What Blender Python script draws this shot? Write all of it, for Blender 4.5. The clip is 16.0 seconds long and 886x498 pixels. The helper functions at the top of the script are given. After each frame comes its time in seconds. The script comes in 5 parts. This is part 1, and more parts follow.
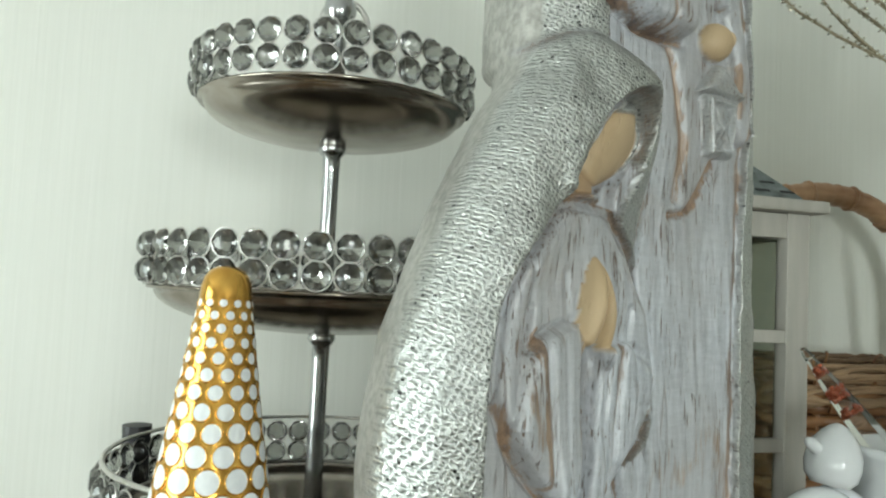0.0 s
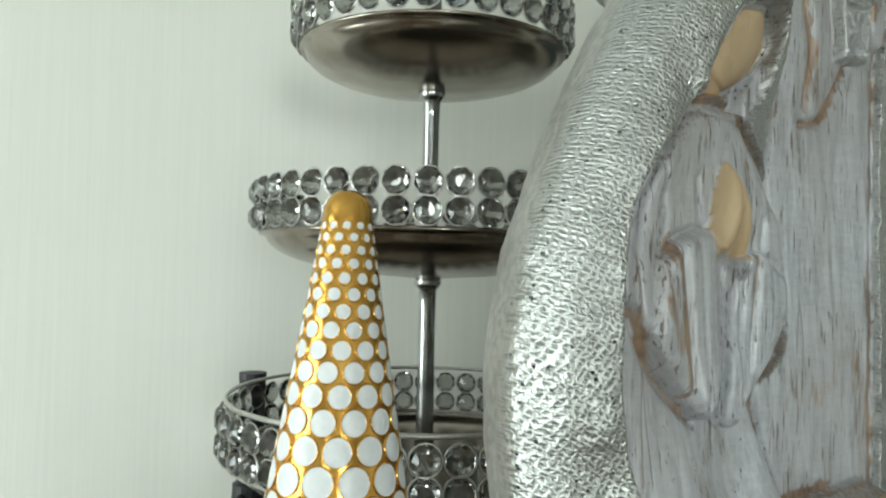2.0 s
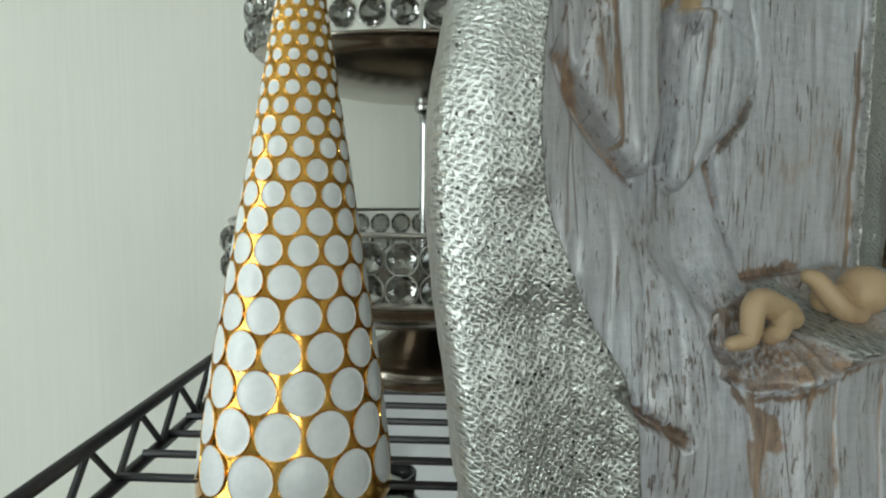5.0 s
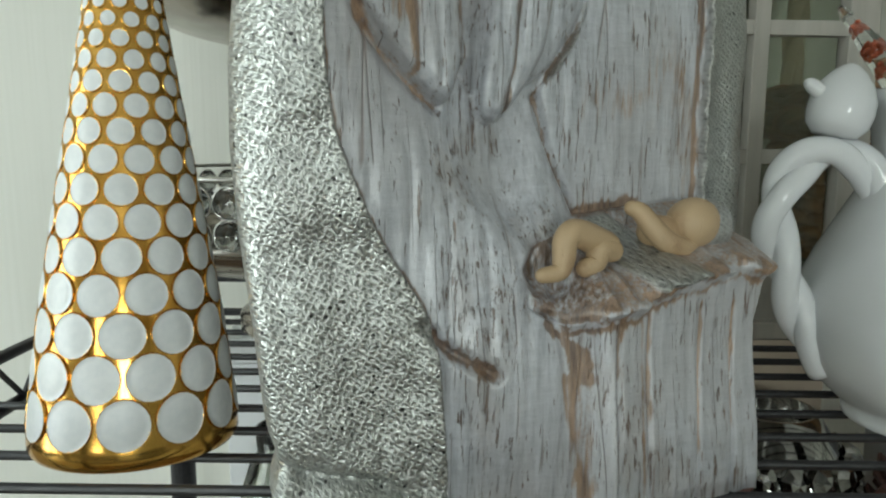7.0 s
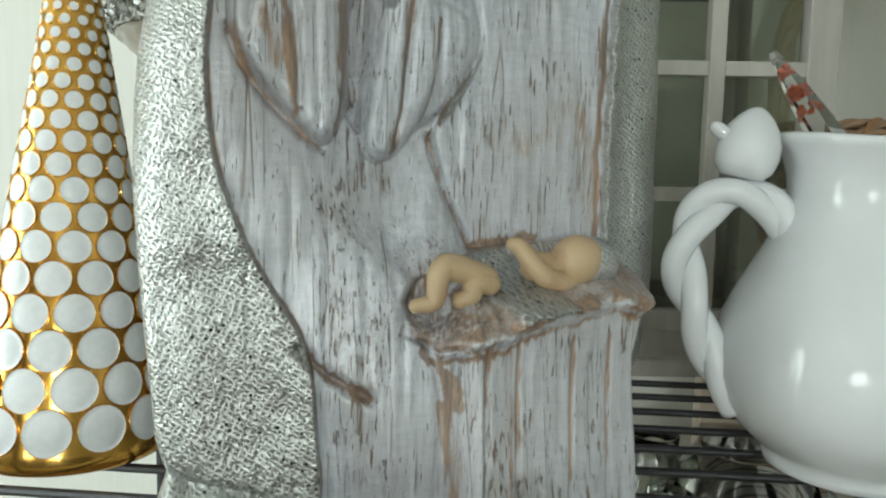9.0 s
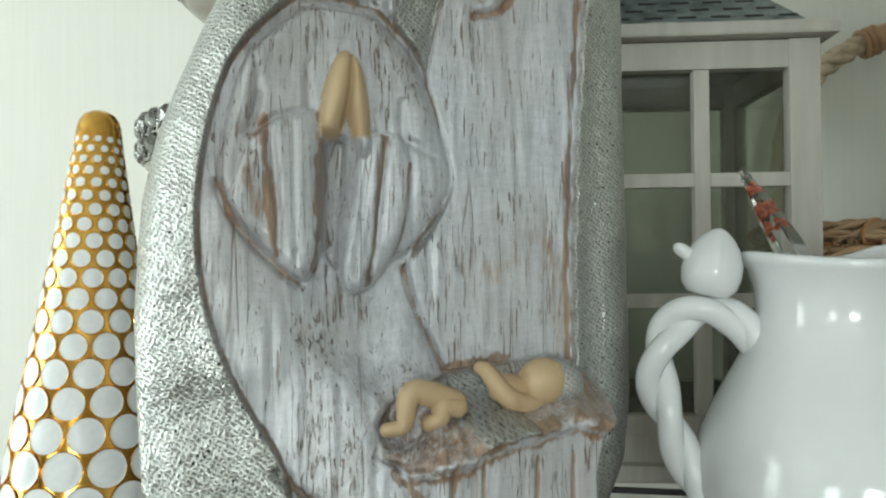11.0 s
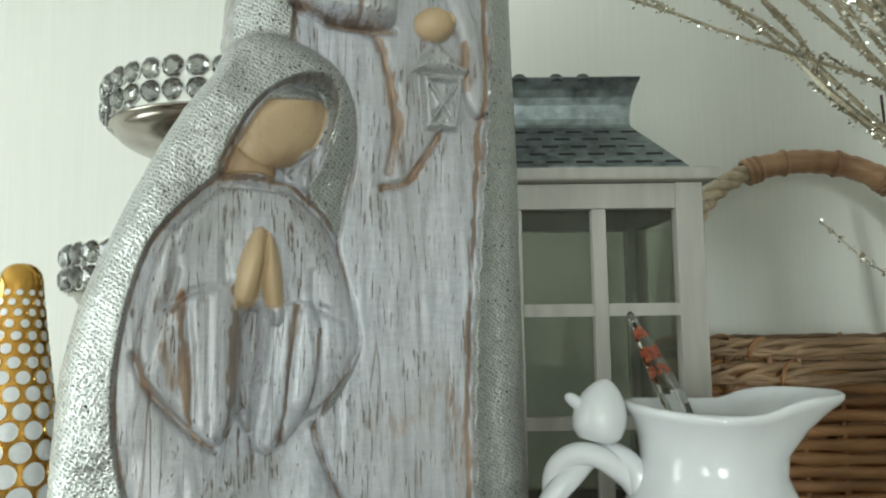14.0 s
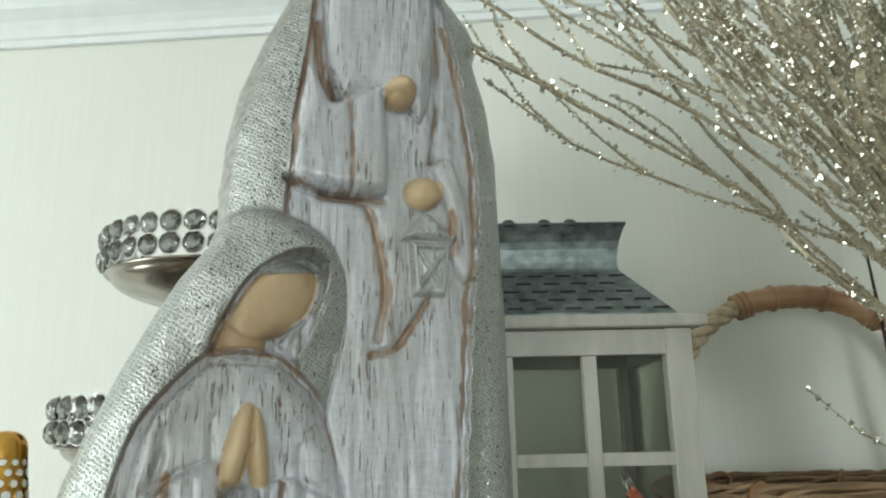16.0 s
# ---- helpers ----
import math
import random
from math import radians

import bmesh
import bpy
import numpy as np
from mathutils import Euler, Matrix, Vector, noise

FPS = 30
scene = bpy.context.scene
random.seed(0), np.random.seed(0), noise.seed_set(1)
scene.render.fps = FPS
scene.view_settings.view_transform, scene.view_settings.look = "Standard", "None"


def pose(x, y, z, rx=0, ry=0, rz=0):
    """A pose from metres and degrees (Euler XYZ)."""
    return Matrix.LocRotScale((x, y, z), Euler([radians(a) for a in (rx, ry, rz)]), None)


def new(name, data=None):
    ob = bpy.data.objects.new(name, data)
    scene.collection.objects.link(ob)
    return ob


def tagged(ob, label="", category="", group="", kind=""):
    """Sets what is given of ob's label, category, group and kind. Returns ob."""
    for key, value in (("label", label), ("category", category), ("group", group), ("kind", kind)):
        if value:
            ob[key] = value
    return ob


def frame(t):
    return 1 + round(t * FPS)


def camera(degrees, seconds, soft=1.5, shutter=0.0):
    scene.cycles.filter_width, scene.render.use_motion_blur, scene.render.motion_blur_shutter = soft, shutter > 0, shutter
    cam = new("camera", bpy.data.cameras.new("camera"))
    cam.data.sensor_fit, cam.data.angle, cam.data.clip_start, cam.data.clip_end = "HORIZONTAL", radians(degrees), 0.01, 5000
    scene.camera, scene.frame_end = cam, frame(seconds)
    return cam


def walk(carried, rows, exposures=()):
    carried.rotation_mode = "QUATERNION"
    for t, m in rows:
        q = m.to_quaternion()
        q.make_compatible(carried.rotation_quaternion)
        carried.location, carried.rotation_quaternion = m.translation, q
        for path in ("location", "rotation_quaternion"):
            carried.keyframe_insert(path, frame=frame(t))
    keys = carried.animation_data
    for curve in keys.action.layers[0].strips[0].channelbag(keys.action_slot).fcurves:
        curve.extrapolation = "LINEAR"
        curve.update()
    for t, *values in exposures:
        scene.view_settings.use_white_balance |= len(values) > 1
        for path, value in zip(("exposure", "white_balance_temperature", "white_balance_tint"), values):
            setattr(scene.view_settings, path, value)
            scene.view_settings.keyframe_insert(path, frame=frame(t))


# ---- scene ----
cam = camera(62.6, 16.0, soft=2.1)
METRES, EYE, TILT, LEAN, TURN = 0.4, 1.5, 3.5, -2.7, -15.6
ROWS = [
    (0.0, 0.0, 0.0, 0.0, 0.0, 0.0, -0.0),
    (0.5, -0.018, 0.0064, 0.0077, 0.8, 1.8, 0.5),
    (1.0, -0.0338, 0.0153, -0.0165, 2.1, 2.02, 1.16),
    (1.5, -0.0393, 0.0108, -0.0365, 4.16, 0.4, 1.74),
    (2.0, -0.0456, 0.0035, -0.0671, 6.18, -1.42, 1.82),
    (2.5, -0.0379, 0.0042, -0.0972, 7.75, -3.2, 2.16),
    (3.0, -0.0264, 0.0004, -0.1224, 9.18, -4.53, 2.23),
    (3.5, -0.003, -0.0087, -0.1437, 10.95, -5.54, 1.86),
    (6.0, 0.15, 0.0416, -0.2347, 12.21, -10.4, 2.76),
    (6.5, 0.189, 0.0559, -0.2441, 11.59, -10.76, 3.27),
    (7.0, 0.2357, 0.0631, -0.2492, 10.91, -11.41, 3.12),
    (7.5, 0.2722, 0.0573, -0.2478, 10.36, -11.83, 2.59),
    (8.0, 0.3182, 0.0552, -0.2534, 11.44, -11.45, 2.05),
    (10.5, 0.4867, 0.0479, -0.216, 19.4, -3.37, 4.31),
    (11.0, 0.5011, 0.0312, -0.2033, 19.17, -1.87, 4.27),
    (11.5, 0.5124, 0.0125, -0.1846, 18.16, -0.48, 4.13),
    (12.0, 0.5269, -0.01, -0.1667, 16.83, 0.31, 4.37),
    (12.5, 0.5342, -0.0266, -0.1478, 15.74, 1.04, 4.17),
    (13.0, 0.5408, -0.0302, -0.1325, 14.9, 1.54, 4.08),
    (13.5, 0.5521, -0.0222, -0.1145, 14.34, 1.96, 4.17),
    (14.0, 0.5665, -0.0255, -0.0929, 14.26, 2.9, 4.3),
    (14.5, 0.5754, -0.0238, -0.0766, 14.35, 4.46, 4.43),
    (15.0, 0.5818, -0.0211, -0.0541, 14.45, 6.69, 4.31),
    (15.5, 0.5865, -0.0297, -0.0321, 14.36, 8.95, 4.29),
    (16.0, 0.5896, -0.0426, -0.0126, 14.09, 10.97, 4.64),
]
walk(cam, [(t, pose(0, 0, EYE, TILT, LEAN, TURN) @ pose(METRES * x, METRES * y, METRES * z, 90 + pitch, roll, yaw)) for t, x, y, z, yaw, pitch, roll in ROWS],
     [(0.0, 0.08), (1.5, -0.06), (3.5, -0.36), (6.0, -0.46), (7.0, -0.38), (8.0, -0.14), (10.5, 0.05), (13.0, 0.07), (16.0, 0.08)])

# ---- world and light ----
world = bpy.data.worlds.new("sky")
scene.world = world
world.use_nodes = True
_wn = world.node_tree
_sky = _wn.nodes.new("ShaderNodeTexSky")
_sky.sky_type, _sky.sun_disc = "NISHITA", False
_sky.sun_elevation, _sky.sun_rotation = radians(35), radians(200)
_wn.nodes["Background"].inputs["Strength"].default_value = 0.1
_wn.links.new(_sky.outputs[0], _wn.nodes["Background"].inputs["Color"])

SHELF_Z = 1.274                      # top of the wires
ROOM = pose(0, 0.75, 0, 0, 0, -5.7)  # its y = 0 is the wall behind the shelf
FLOOR_Z, CEIL_Z = -0.32, 2.09


def window_lamp(name, m, width, height, watts, colour):
    lamp = bpy.data.lights.new(name, "AREA")
    lamp.shape, lamp.size, lamp.size_y, lamp.energy, lamp.color = "RECTANGLE", width, height, watts, colour
    ob = new(name, lamp)
    ob.matrix_world = m
    return ob


window_lamp("window_light_west", ROOM @ pose(-1.52, -0.95, 1.42, 90, 0, -90), 0.9, 1.10, 27, (0.895, 1.0, 0.965))
window_lamp("window_light_south", ROOM @ pose(-0.75, -3.12, 1.52, 90, 0, 0), 0.60, 0.60, 14, (0.90, 1.0, 0.97))
window_lamp("window_light_south_east", ROOM @ pose(0.60, -3.12, 1.52, 90, 0, 0), 0.60, 0.60, 32, (0.90, 1.0, 0.97))


# ---- materials ----
def material(name, rough=0.5, metal=0.0):
    m = bpy.data.materials.new(name)
    m.use_nodes = True
    b = m.node_tree.nodes["Principled BSDF"]
    b.inputs["Roughness"].default_value, b.inputs["Metallic"].default_value = rough, metal
    return m, m.node_tree, b


def node(tree, kind, **sets):
    n = tree.nodes.new("ShaderNode" + kind)
    for key, value in sets.items():
        n.inputs[key.replace("_", " ")].default_value = value
    return n


def coords(tree, scale=(1, 1, 1), rot=(0, 0, 0)):
    c = tree.nodes.new("ShaderNodeTexCoord")
    p = node(tree, "Mapping", Scale=scale, Rotation=[radians(a) for a in rot])
    tree.links.new(c.outputs["Object"], p.inputs["Vector"])
    return p.outputs[0]


def noise_tex(tree, vec, scale, detail=4, rough=0.55):
    n = node(tree, "TexNoise", Scale=scale, Detail=detail, Roughness=rough)
    tree.links.new(vec, n.inputs["Vector"])
    return n.outputs["Fac"]


def ramp(tree, fac, *stops):
    r = tree.nodes.new("ShaderNodeValToRGB")
    el = r.color_ramp.elements
    while len(el) < len(stops):
        el.new(0.5)
    for e, (p, c) in zip(el, stops):
        e.position = p
        e.color = (*c, 1) if len(c) == 3 else c
    tree.links.new(fac, r.inputs[0])
    return r.outputs[0]


def mix(tree, fac, a, b):
    n = tree.nodes.new("ShaderNodeMix")
    n.data_type = "RGBA"
    for value, sock in ((fac, n.inputs[0]), (a, n.inputs[6]), (b, n.inputs[7])):
        if isinstance(value, (int, float)):
            sock.default_value = value
        elif isinstance(value, tuple):
            sock.default_value = (*value, 1)
        else:
            tree.links.new(value, sock)
    return n.outputs[2]


def calc(tree, op, a, b=0.0, c=0.0):
    n = tree.nodes.new("ShaderNodeMath")
    n.operation = op
    for value, sock in ((a, n.inputs[0]), (b, n.inputs[1]), (c, n.inputs[2])):
        if isinstance(value, (int, float)):
            sock.default_value = value
        else:
            tree.links.new(value, sock)
    return n.outputs[0]


def bands(tree, vec, period, distort=2.0, detail_scale=1.5):
    n = node(tree, "TexWave", Scale=0.31416 / period, Distortion=distort, Detail=2.0, Detail_Scale=detail_scale)
    n.bands_direction = "X"
    tree.links.new(vec, n.inputs["Vector"])
    return n.outputs["Fac"]


def bump(tree, b, height, strength=0.3, distance=0.001):
    n = node(tree, "Bump", Strength=strength, Distance=distance)
    tree.links.new(height, n.inputs["Height"])
    tree.links.new(n.outputs[0], b.inputs["Normal"])


def plain(name, dark, light, rough, metal=0.0, scale=60, stretch=(1, 1, 1), bumps=0.15, distance=0.0006, spread=0.12):
    """Two tones broken up at two scales, with a fine relief."""
    m, t, b = material(name, rough, metal)
    v = coords(t, stretch)
    fine, wide = noise_tex(t, v, scale, 6), noise_tex(t, v, scale / 8, 3)
    both = calc(t, "ADD", calc(t, "MULTIPLY", fine, 0.5), calc(t, "MULTIPLY", wide, 0.5))
    t.links.new(ramp(t, both, (0.36, dark), (0.64, light)), b.inputs["Base Color"])
    t.links.new(calc(t, "MULTIPLY_ADD", wide, spread, rough - spread / 2), b.inputs["Roughness"])
    bump(t, b, fine, bumps, distance)
    return m


def glass_material(name, colour, rough, ior):
    m, t, b = material(name, rough)
    b.inputs["Base Color"].default_value = (*colour, 1)
    b.inputs["Transmission Weight"].default_value, b.inputs["IOR"].default_value = 1.0, ior
    return m


def wallpaper():
    m, t, b = material("ribbed_wallpaper", 0.75)
    v = coords(t, (1, 1, 0.02))
    rib, soft = noise_tex(t, v, 230, 2), noise_tex(t, coords(t), 2.5, 3)
    t.links.new(mix(t, 0.5, ramp(t, rib, (0.30, (0.72, 0.73, 0.67)), (0.70, (0.78, 0.79, 0.735))),
                    ramp(t, soft, (0.3, (0.72, 0.73, 0.67)), (0.7, (0.78, 0.79, 0.74)))), b.inputs["Base Color"])
    bump(t, b, rib, 0.35, 0.0008)
    return m


def washed_wood_and_silver():
    """The figure's paint: whitewashed grain, silver knit, tan and brown wash, by the masks in its mesh."""
    m, t, b = material("figure_paint", 0.55)
    masks = []
    for key in ("cloth", "skin", "stain"):
        a = t.nodes.new("ShaderNodeAttribute")
        a.attribute_name = key
        masks.append(a.outputs["Fac"])
    cloth, skin, stain = masks
    grain = noise_tex(t, coords(t, (1, 0.8, 0.12)), 300, 5, 0.65)
    hair = noise_tex(t, coords(t, (1, 0.7, 0.055)), 900, 3, 0.6)
    fleck = noise_tex(t, coords(t, (1, 0.8, 0.085)), 760, 4, 0.66)
    patch = noise_tex(t, coords(t, (1, 1, 0.5)), 42, 5, 0.65)
    wide = noise_tex(t, coords(t, (1, 1, 0.6)), 13, 3)
    stroke = noise_tex(t, coords(t, (0.25, 0.6, 1)), 420, 3, 0.6)
    split = noise_tex(t, coords(t, (1, 0.02, 0.018)), 85, 1, 0.4)
    lines = ramp(t, calc(t, "ABSOLUTE", calc(t, "SUBTRACT", split, 0.5)), (0.0016, (1, 1, 1)), (0.0045, (0, 0, 0)))
    lines = calc(t, "MULTIPLY", lines, ramp(t, noise_tex(t, coords(t, (1, 0.3, 0.4)), 90, 2), (0.46, (0, 0, 0)), (0.53, (1, 1, 1))))
    worn_here = ramp(t, patch, (0.44, (0.05, 0.05, 0.05)), (0.64, (1, 1, 1)))
    chips = ramp(t, calc(t, "MULTIPLY_ADD", worn_here, 0.080, fleck), (0.634, (0, 0, 0)), (0.685, (0.95, 0.95, 0.95)))
    hairs = calc(t, "MULTIPLY", ramp(t, hair, (0.60, (0, 0, 0)), (0.67, (0.7, 0.7, 0.7))), worn_here)
    crack = calc(t, "MAXIMUM", calc(t, "MAXIMUM", calc(t, "MULTIPLY", lines, 0.6), chips), hairs)
    tone = mix(t, ramp(t, calc(t, "ADD", calc(t, "MULTIPLY", grain, 0.74), calc(t, "MULTIPLY", stroke, 0.26)), (0.36, (0, 0, 0)), (0.64, (1, 1, 1))), (0.37, 0.39, 0.43), (0.64, 0.66, 0.71))
    tone = mix(t, ramp(t, wide, (0.42, (0, 0, 0)), (0.66, (0.7, 0.7, 0.7))), tone, (0.38, 0.37, 0.37))
    tone = mix(t, ramp(t, patch, (0.54, (0, 0, 0)), (0.72, (0.5, 0.5, 0.5))), tone, (0.37, 0.325, 0.30))
    tone = mix(t, crack, tone, mix(t, wide, (0.105, 0.075, 0.064), (0.25, 0.155, 0.11)))
    broken = calc(t, "ADD", calc(t, "MULTIPLY", stain, 1.12), calc(t, "ADD", calc(t, "MULTIPLY", calc(t, "SUBTRACT", fleck, 0.5), 1.15), calc(t, "MULTIPLY", calc(t, "SUBTRACT", patch, 0.5), 0.8)))
    worn = ramp(t, broken, (0.30, (0, 0, 0)), (0.62, (0.95, 0.95, 0.95)))
    brown = mix(t, ramp(t, calc(t, "ADD", calc(t, "MULTIPLY", grain, 0.5), calc(t, "MULTIPLY", fleck, 0.5)), (0.40, (0, 0, 0)), (0.58, (1, 1, 1))), mix(t, ramp(t, wide, (0.45, (0, 0, 0)), (0.60, (1, 1, 1))), (0.085, 0.055, 0.045), (0.17, 0.10, 0.065)), mix(t, ramp(t, wide, (0.45, (0, 0, 0)), (0.60, (1, 1, 1))), (0.26, 0.165, 0.11), (0.40, 0.255, 0.155)))
    tone = mix(t, worn, tone, brown)
    tan = mix(t, wide, (0.49, 0.345, 0.195), (0.61, 0.455, 0.275))
    tan = mix(t, calc(t, "MULTIPLY", stain, 0.6), tan, (0.26, 0.13, 0.065))
    tan = mix(t, ramp(t, fleck, (0.71, (0, 0, 0)), (0.76, (0.6, 0.6, 0.6))), tan, (0.22, 0.12, 0.06))
    tan = mix(t, ramp(t, patch, (0.50, (0, 0, 0)), (0.68, (0.55, 0.55, 0.55))), tan, (0.36, 0.215, 0.11))
    tone = mix(t, skin, tone, tan)
    # crossing threads of the silver cloak, a plain glaze along its outer side
    knit_here = t.nodes.new("ShaderNodeAttribute")
    knit_here.attribute_name = "knit"
    knit_here = knit_here.outputs["Fac"]
    rows = bands(t, coords(t, (1, 0.3, 1), (0, 58, 0)), 0.0020, 5.0, 2.2)
    loops = bands(t, coords(t, (1, 0.3, 1), (0, -28, 0)), 0.0022, 5.4, 2.2)
    ply = noise_tex(t, coords(t, (1.0, 0.8, 0.5), (0, 20, 0)), 900, 2, 0.5)
    sag = noise_tex(t, coords(t), 260, 2, 0.5)
    weave = calc(t, "MAXIMUM", calc(t, "POWER", rows, 0.8), calc(t, "MULTIPLY", calc(t, "POWER", loops, 0.8), 0.92))
    thread = calc(t, "ADD", calc(t, "MULTIPLY", weave, 0.30), calc(t, "ADD", calc(t, "MULTIPLY", ply, 0.52), calc(t, "MULTIPLY", sag, 0.24)))
    cell = node(t, "TexVoronoi", Scale=430.0, Randomness=0.7)
    t.links.new(coords(t, (1, 0.6, 1), (0, 20, 0)), cell.inputs["Vector"])
    pick = t.nodes.new("ShaderNodeSeparateColor")
    t.links.new(cell.outputs["Color"], pick.inputs[0])
    where = ramp(t, noise_tex(t, coords(t), 55, 3, 0.6), (0.46, (0, 0, 0)), (0.58, (1, 1, 1)))
    chosen = calc(t, "GREATER_THAN", calc(t, "MULTIPLY_ADD", where, 0.26, pick.outputs[0]), 1.0)
    holes = calc(t, "MULTIPLY", calc(t, "MULTIPLY", ramp(t, cell.outputs["Distance"], (0.22, (1, 1, 1)), (0.32, (0, 0, 0))), chosen), knit_here)
    silver = mix(t, ramp(t, thread, (0.38, (0, 0, 0)), (0.74, (1, 1, 1))), (0.29, 0.30, 0.29), (0.56, 0.58, 0.56))
    silver = mix(t, knit_here, mix(t, ramp(t, sag, (0.35, (0, 0, 0)), (0.65, (1, 1, 1))), (0.27, 0.265, 0.24), (0.42, 0.415, 0.385)), silver)
    silver = mix(t, holes, silver, (0.012, 0.012, 0.012))
    silver = mix(t, calc(t, "MULTIPLY", stain, 0.8), silver, (0.10, 0.075, 0.06))
    tone = mix(t, cloth, tone, silver)
    t.links.new(tone, b.inputs["Base Color"])
    t.links.new(calc(t, "MULTIPLY", cloth, calc(t, "SUBTRACT", calc(t, "MULTIPLY_ADD", knit_here, 0.42, 0.33), calc(t, "MULTIPLY", holes, 0.9))), b.inputs["Metallic"])
    t.links.new(calc(t, "MULTIPLY_ADD", cloth, calc(t, "MULTIPLY_ADD", knit_here, -0.11, 0.02), calc(t, "MULTIPLY_ADD", skin, 0.20, 0.38)), b.inputs["Roughness"])
    b.inputs["Specular IOR Level"].default_value = 0.9
    t.links.new(calc(t, "MULTIPLY", calc(t, "SUBTRACT", 1.0, calc(t, "MAXIMUM", cloth, skin)), 0.6), b.inputs["Coat Weight"])
    b.inputs["Coat Roughness"].default_value = 0.32
    knit = calc(t, "MULTIPLY", calc(t, "SUBTRACT", calc(t, "MULTIPLY", thread, 1.15), holes), calc(t, "MULTIPLY", cloth, calc(t, "MULTIPLY_ADD", knit_here, 0.93, 0.07)))
    wood = calc(t, "MULTIPLY", calc(t, "SUBTRACT", calc(t, "ADD", calc(t, "MULTIPLY", grain, 0.35), calc(t, "MULTIPLY", stroke, 0.3)), calc(t, "MULTIPLY", crack, 0.8)), calc(t, "SUBTRACT", 1.0, calc(t, "MAXIMUM", cloth, calc(t, "MULTIPLY", skin, 0.85))))
    bump(t, b, calc(t, "ADD", knit, wood), 0.9, 0.0011)
    return m


WALL = wallpaper()
PAINT = plain("white_trim_paint", (0.76, 0.79, 0.80), (0.84, 0.86, 0.87), 0.4, scale=40, bumps=0.08)
CEILING = plain("ceiling_paint", (0.78, 0.78, 0.76), (0.84, 0.84, 0.82), 0.8, scale=50)
FLOORING = plain("brown_floor", (0.16, 0.10, 0.06), (0.28, 0.18, 0.11), 0.45, scale=25, stretch=(1, 0.1, 1))
BLACK = plain("black_epoxy", (0.012, 0.012, 0.014), (0.028, 0.028, 0.032), 0.42, scale=300, bumps=0.1)
FIGURE = washed_wood_and_silver()
STEEL = plain("tarnished_silver", (0.22, 0.185, 0.15), (0.46, 0.42, 0.375), 0.2, 1.0, scale=45, bumps=0.06, spread=0.22)
POLISHED = plain("polished_silver", (0.36, 0.37, 0.375), (0.55, 0.56, 0.565), 0.18, 1.0, scale=45, bumps=0.06, spread=0.15)
WIRE = plain("silver_wire", (0.50, 0.49, 0.46), (0.70, 0.69, 0.66), 0.3, 1.0, scale=400)
CRYSTAL = glass_material("cut_crystal", (0.40, 0.405, 0.39), 0.02, 1.6)
GOLD = plain("gold_glaze", (0.56, 0.27, 0.045), (0.78, 0.46, 0.11), 0.15, 0.95, scale=120, bumps=0.12)
ENAMEL = plain("white_enamel", (0.74, 0.77, 0.79), (0.83, 0.85, 0.86), 0.38, scale=350, bumps=0.05)
CERAMIC = plain("white_glazed_ceramic", (0.68, 0.70, 0.715), (0.75, 0.765, 0.78), 0.10, scale=30, bumps=0.03, spread=0.06)
GREYWOOD = plain("grey_painted_wood", (0.34, 0.322, 0.285), (0.46, 0.44, 0.395), 0.6, scale=90, stretch=(1, 1, 0.15), bumps=0.2)
GALVANISED = plain("galvanised_metal", (0.07, 0.085, 0.085), (0.27, 0.31, 0.31), 0.46, 0.8, scale=130, stretch=(0.8, 1, 1), bumps=0.15, spread=0.3)
NEAR_BLACK = plain("near_black", (0.008, 0.009, 0.009), (0.02, 0.022, 0.022), 0.8, scale=100)
PANE = glass_material("lantern_glass", (0.68, 0.71, 0.65), 0.01, 1.45)
WICKER = plain("brown_wicker", (0.17, 0.07, 0.025), (0.52, 0.27, 0.115), 0.42, scale=90, stretch=(0.15, 0.15, 1), bumps=0.5, distance=0.001)
STRAW = plain("straw_wicker", (0.13, 0.075, 0.04), (0.46, 0.30, 0.17), 0.55, scale=110, stretch=(0.2, 0.2, 1), bumps=0.6, distance=0.001)
BRAID = plain("pale_braided_straw", (0.34, 0.26, 0.165), (0.66, 0.56, 0.40), 0.6, scale=160, bumps=0.5)
RATTAN = plain("orange_rattan", (0.29, 0.145, 0.07), (0.56, 0.35, 0.20), 0.42, scale=90, stretch=(0.2, 1, 1), bumps=0.3)
TWIG = plain("gilded_twig", (0.24, 0.20, 0.13), (0.55, 0.50, 0.37), 0.4, 0.5, scale=400, bumps=0.5)
GLITTER = plain("champagne_glitter", (0.78, 0.76, 0.66), (0.94, 0.93, 0.87), 0.16, 0.95, scale=900)
CLEAR = glass_material("clear_acrylic", (0.95, 0.96, 0.95), 0.03, 1.45)
CORAL = plain("coral_chips", (0.55, 0.10, 0.045), (0.74, 0.22, 0.11), 0.45, scale=300, bumps=0.3)
MERCURY = plain("mercury_glass", (0.16, 0.16, 0.155), (0.62, 0.62, 0.60), 0.10, 1.0, scale=60)
PINE = plain("pinecone_brown", (0.018, 0.008, 0.006), (0.075, 0.028, 0.018), 0.6, scale=200, bumps=0.4)
CARD = plain("grey_board", (0.42, 0.44, 0.46), (0.52, 0.54, 0.56), 0.6, scale=40)
WHITE_CARD = plain("white_board", (0.82, 0.85, 0.88), (0.88, 0.90, 0.92), 0.4, scale=40)
KRAFT = plain("tan_board", (0.36, 0.29, 0.22), (0.46, 0.38, 0.30), 0.6, scale=40)


